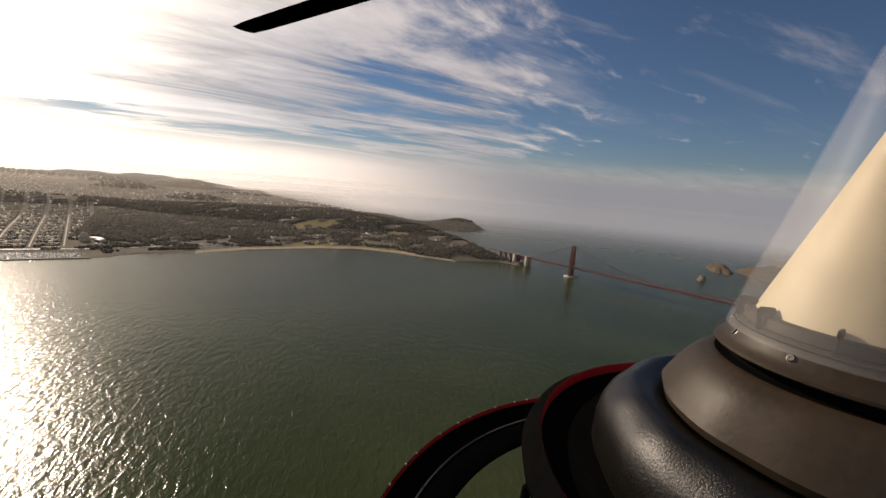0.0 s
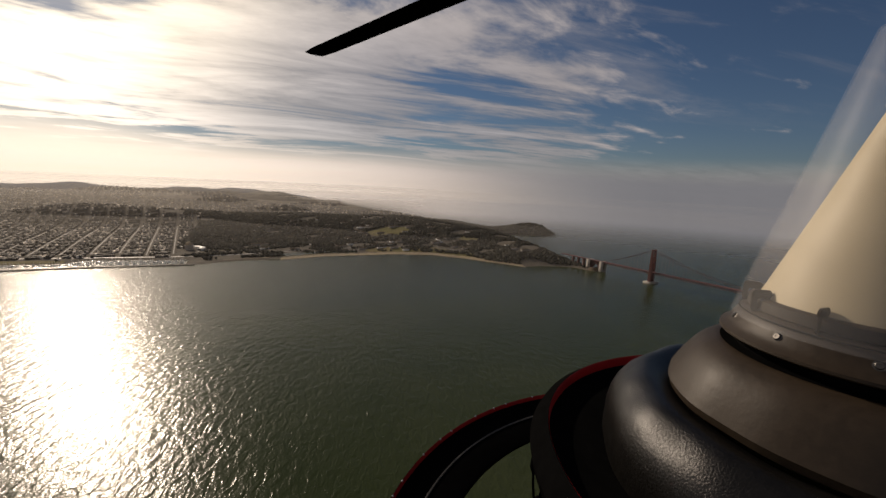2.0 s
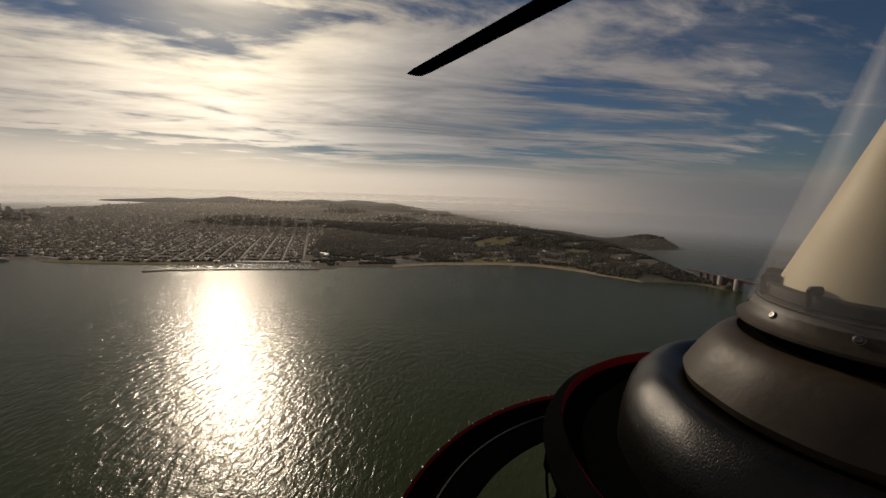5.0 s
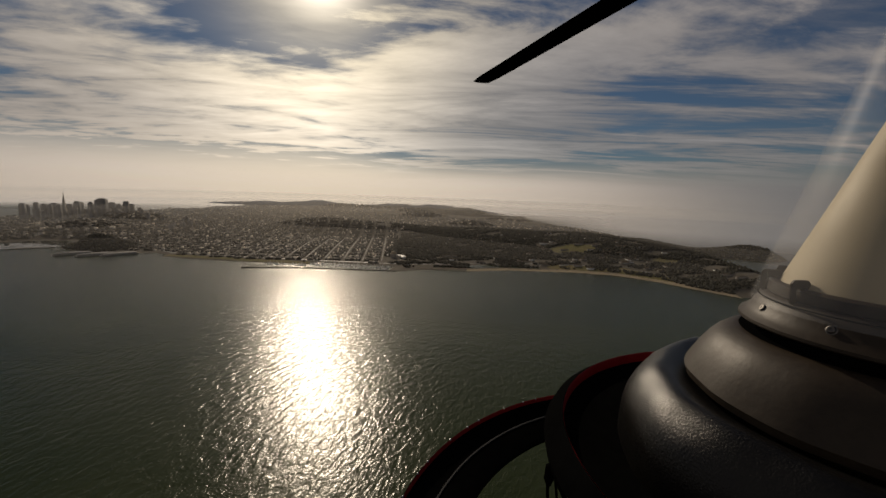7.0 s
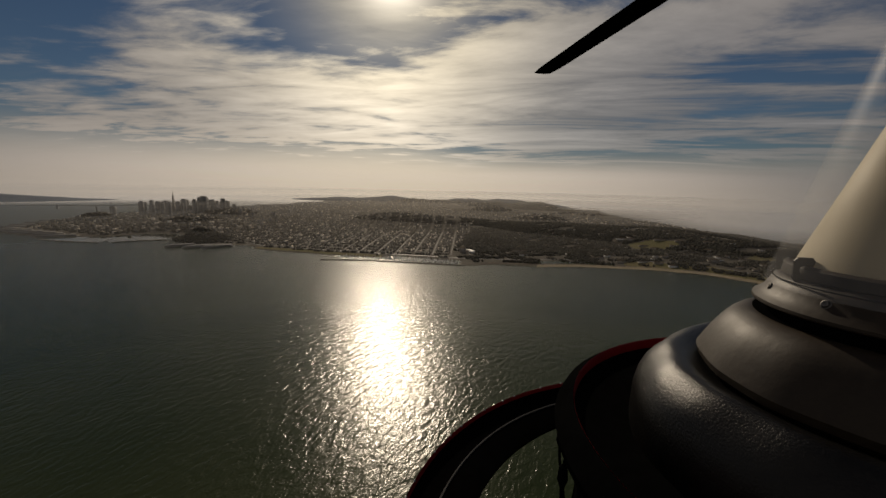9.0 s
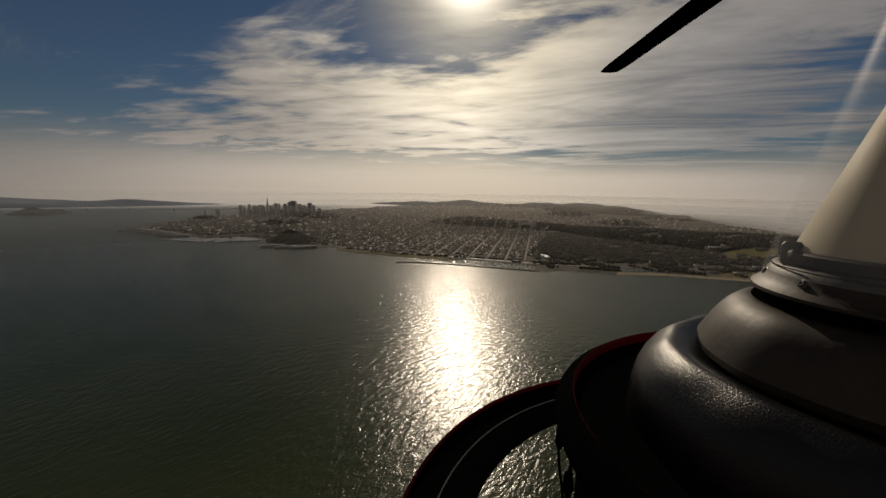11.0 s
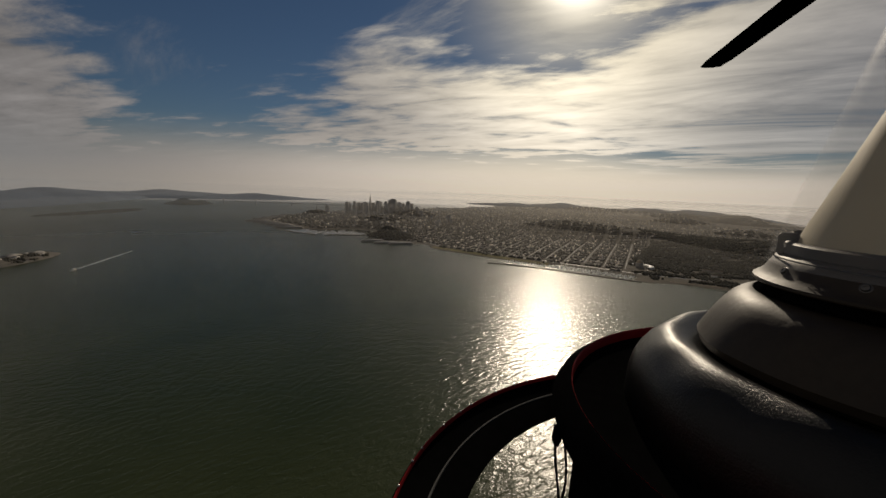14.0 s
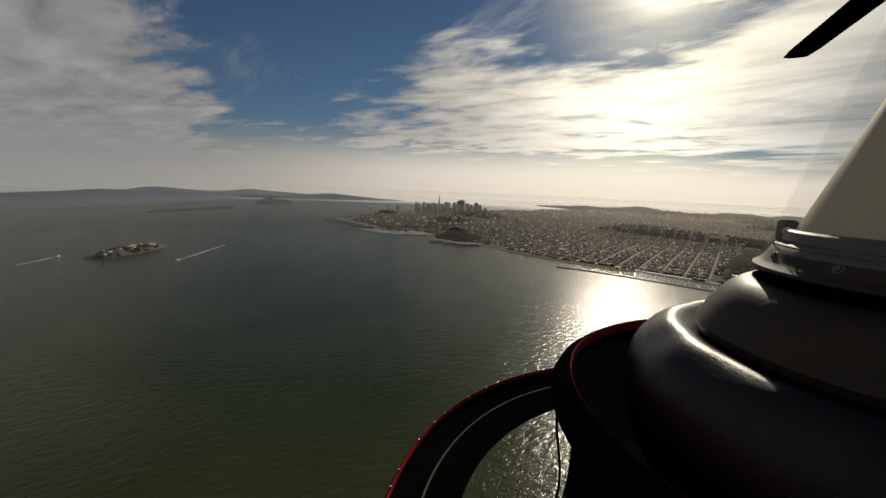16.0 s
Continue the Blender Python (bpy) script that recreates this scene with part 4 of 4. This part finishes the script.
def roll(a, j):
    return 1 + .010 * math.sin(5 * a + 1.0) + .005 * math.sin(11 * a) + (.006 * math.sin(17 * a + 2) if 3 < j < 8 else 0)


hood = part("instrument_hood", lathe([(.150, .054), (.218, .052), (.236, .044), (.246, .026), (.254, .012), (.263, .0035), (.2735, -.004), (.2745, -.010), (.2715, -.0135), (.242, -.0155),
                                      (.242, -.038), (.272, -.0395), (.281, -.042), (.298, -.050), (.315, -.063), (.332, -.083), (.348, -.107), (.363, -.134), (.3735, -.154), (.368, -.172), (.345, -.185)],
                                     288, wobble=sagging), M_HOOD, heli, "brown vinyl hood", True)
# black lining stands in for the shade inside the air slot
part("slot_shade_lining", lathe([(.2700, -.0158), (.2445, -.0168), (.2445, -.0368), (.2700, -.0380)], 200), M_BLACK, hood, "air slot lined black for its inner shade")
part("seam", lathe([(.2388, .0448), (.2400, .0452), (.2412, .0432), (.2405, .0425)], 200), M_BLACK, hood, "dark seam")
bm = lathe([(0, .0024), (.0026, .0024), (.0030, .0034), (.0060, .0034), (.0072, .0020), (.0074, 0), (.0100, -.001), (.0100, -.004)], 16)
bolt_mesh = None
for a in range(21, 381, 36):
    b = part("bolt", bm.copy(), M_BOLT, hood, "dark round bolt") if bolt_mesh is None else new("bolt", bolt_mesh)
    bolt_mesh = b.data
    b.parent = hood
    out = Vector((math.sin(radians(a)), math.cos(radians(a)), 0))
    b.location = out * .2495 + Vector((0, 0, .0215))
    b.rotation_euler = (out * .87 + Vector((0, 0, .49))).to_track_quat("Z", "Y").to_euler()
bm.free()
part("padding", lathe([(.345, -.192), (.374, -.180), (.396, -.1705), (.412, -.1665), (.424, -.1660), (.436, -.1695), (.452, -.180), (.474, -.199), (.495, -.225), (.507, -.252), (.514, -.284), (.517, -.34), (.518, -.45), (.52, -.70)], 240, wobble=roll),
     M_LEATHER, heli, "black padded leather roll", True)
part("pedestal", lathe([(.46, -.36), (.615, -.36), (.630, -.40), (.636, -.60), (.650, -1.10), (.46, -1.10)], 120), M_BLACK, heli, "matt black pedestal", True)
coaming = part("coaming", lathe([(.50, -.352), (.560, -.345), (.648, -.338), (.6555, -.333), (.6565, -.309), (.6582, -.3042), (.6640, -.3075), (.690, -.327), (.702, -.350), (.696, -.377), (.61, -.39), (.50, -.39), (.50, -.352)], 160),
               M_BLACK, heli, "black window sill", True)
part("red_skin", lathe([(.6538, -.3345), (.6548, -.3090), (.6562, -.3045), (.6572, -.3034)], 160), M_RED, coaming, "red painted skin", True)
hoop = part("nose_frame", lathe([(.925, -.764), (.921, -.752), (.937, -.744), (1.010, -.726), (1.094, -.707), (1.1025, -.701), (1.1040, -.684), (1.1056, -.6795), (1.1105, -.686), (1.108, -.714), (1.050, -.772), (.980, -.794), (.925, -.764)], 200),
            M_BLACK, heli, "black window frame", True)
part("red_skin", lathe([(1.1016, -.6960), (1.1026, -.6830), (1.1038, -.6800), (1.1046, -.6790)], 200), M_RED, hoop, "red painted skin", True)
part("seal", lathe([(1.0180, -.7250), (1.0195, -.7205), (1.0235, -.7195), (1.0255, -.7230)], 200), M_TRIM, hoop, "thin grey sealing strip")
bm = bmesh.new()
bmesh.ops.create_uvsphere(bm, u_segments=8, v_segments=5, radius=.0042)
rv = part("rivet", bm, M_STEEL, hoop)
rv.location = (0, 1.1045, -.6795)
rivet_mesh = rv.data
for i in range(1, 60):
    a = radians(i * 6 + (1.2 if i % 3 else -1.0))
    rv = new("rivet", rivet_mesh)
    rv.parent, rv.location = hoop, (1.1045 * math.sin(a), 1.1045 * math.cos(a), -.6795)

# windscreen frame: a tapering painted cone that stands on the hood
pillar = part("pillar", lathe([(.206, .044), (.2115, .049), (.2105, .053), (.141, .235), (.060, .450), (.020, .556), (.010, .578), (0, .586)], 160), M_CREAM, heli, "cream painted windscreen pillar", True)
part("collar", lathe([(.200, .048), (.221, .050), (.224, .054), (.221, .074), (.216, .078), (.206, .079), (.198, .075)], 160), M_HOOD, pillar, "brown vinyl collar", True)
# brackets with a hole at the pillar's foot
bm = bmesh.new()
bmesh.ops.create_circle(bm, segments=20, radius=.012)
inner = list(bm.verts)
outer = []
for v in inner:
    a = math.atan2(v.co.y, v.co.x)
    k = .027 / max(abs(math.cos(a)), abs(math.sin(a)))
    outer.append(bm.verts.new((math.cos(a) * min(k, .033), math.sin(a) * min(k, .033) * 1.3, 0)))
for i in range(20):
    j = (i + 1) % 20
    bm.faces.new((inner[i], inner[j], outer[j], outer[i]))
ext = bmesh.ops.extrude_face_region(bm, geom=bm.faces[:])
bmesh.ops.translate(bm, vec=(0, 0, .006), verts=[g for g in ext["geom"] if isinstance(g, bmesh.types.BMVert)])
bmesh.ops.recalc_face_normals(bm, faces=bm.faces)
for turn in (147, 117, 79):
    br = part("bracket", bm.copy(), M_HOOD, pillar, "brown metal bracket with a round hole")
    OUT = Vector((math.sin(radians(turn)), math.cos(radians(turn)), 0))
    ACROSS = Vector((math.sin(radians(turn + 90)), math.cos(radians(turn + 90)), 0))
    br.matrix_local = Matrix.Translation(OUT * .217 + Vector((0, 0, .071))) @ Matrix((OUT, Vector((0, 0, 1)), ACROSS)).transposed().to_4x4() @ Matrix.Scale(.75, 4)
bm.free()

# clear windscreen outside the pillar
M_CLEAR = surface("acrylic", (0.8, 0.8, 0.8), 0.4, grain_scale=5, second=(0.75, 0.75, 0.75), real=True)
M_CLEAR.node_tree.nodes["Principled BSDF"].inputs["Alpha"].default_value = 0.05
part("windscreen", lathe([(.256, .030), (.166, .350), (.080, .660), (.076, .658), (.162, .348), (.252, .030)], 120), M_CLEAR, heli, "clear acrylic windscreen", True).visible_shadow = False

# cords hanging inside the window
for turn in (136, 121, 107, 92, 78, 63):
    bm = bmesh.new()
    rings = []
    side = Vector((math.sin(radians(turn)), math.cos(radians(turn)), 0))
    for k in range(25):
        c = side * (.672 + .012 * math.sin(k * .33)) + Vector((0, 0, -.375 - .0225 * k))
        rings.append([bm.verts.new(c + Vector((.0040 * math.cos(q), .0040 * math.sin(q), 0))) for q in (0, 1.05, 2.09, 3.14, 4.19, 5.24)])
    for p0, p1 in zip(rings, rings[1:]):
        for i in range(6):
            bm.faces.new((p0[i], p0[(i + 1) % 6], p1[(i + 1) % 6], p1[i]))
    cord = part("cord", bm, M_BLACK, heli, "thin black hanging cord", True)
    part("toggle", lathe([(0, -.43), (.010, -.435), (.013, -.47), (.006, -.49), (0, -.491)], 12), M_BLACK, cord).location = side * .682

mast = Vector((-1.573, .593, 0))
part("rotor_mast", lathe([(0, 1.86), (.06, 1.86), (.06, 1.55), (0, 1.55)], 24), M_BLACK, heli).location = mast
for a in (30.5, 150.5, 270.5):
    d = Vector((math.sin(radians(a)), math.cos(radians(a)), 0))
    e = Vector((d.y, -d.x, 0))
    bm = bmesh.new()
    rows = []
    for k in range(25):
        f = k / 24
        c = mast + d * (.06 + 5.83 * f) + Vector((0, 0, 1.76 - .123 * f))
        wd = .125 if f < .97 else .105
        rows.append([bm.verts.new(c + e * (wd * s1) + Vector((0, 0, h))) for s1, h in ((-1, 0), (-.6, .016), (.2, .02), (1, .002), (.2, -.008), (-.6, -.008))])
    for p0, p1 in zip(rows, rows[1:]):
        for i in range(6):
            bm.faces.new((p0[i], p0[(i + 1) % 6], p1[(i + 1) % 6], p1[i]))
    bm.faces.new(rows[0][::-1])
    bm.faces.new(rows[-1])
    part("blade", bm, M_BLACK, heli, "dark rotor blade", True)
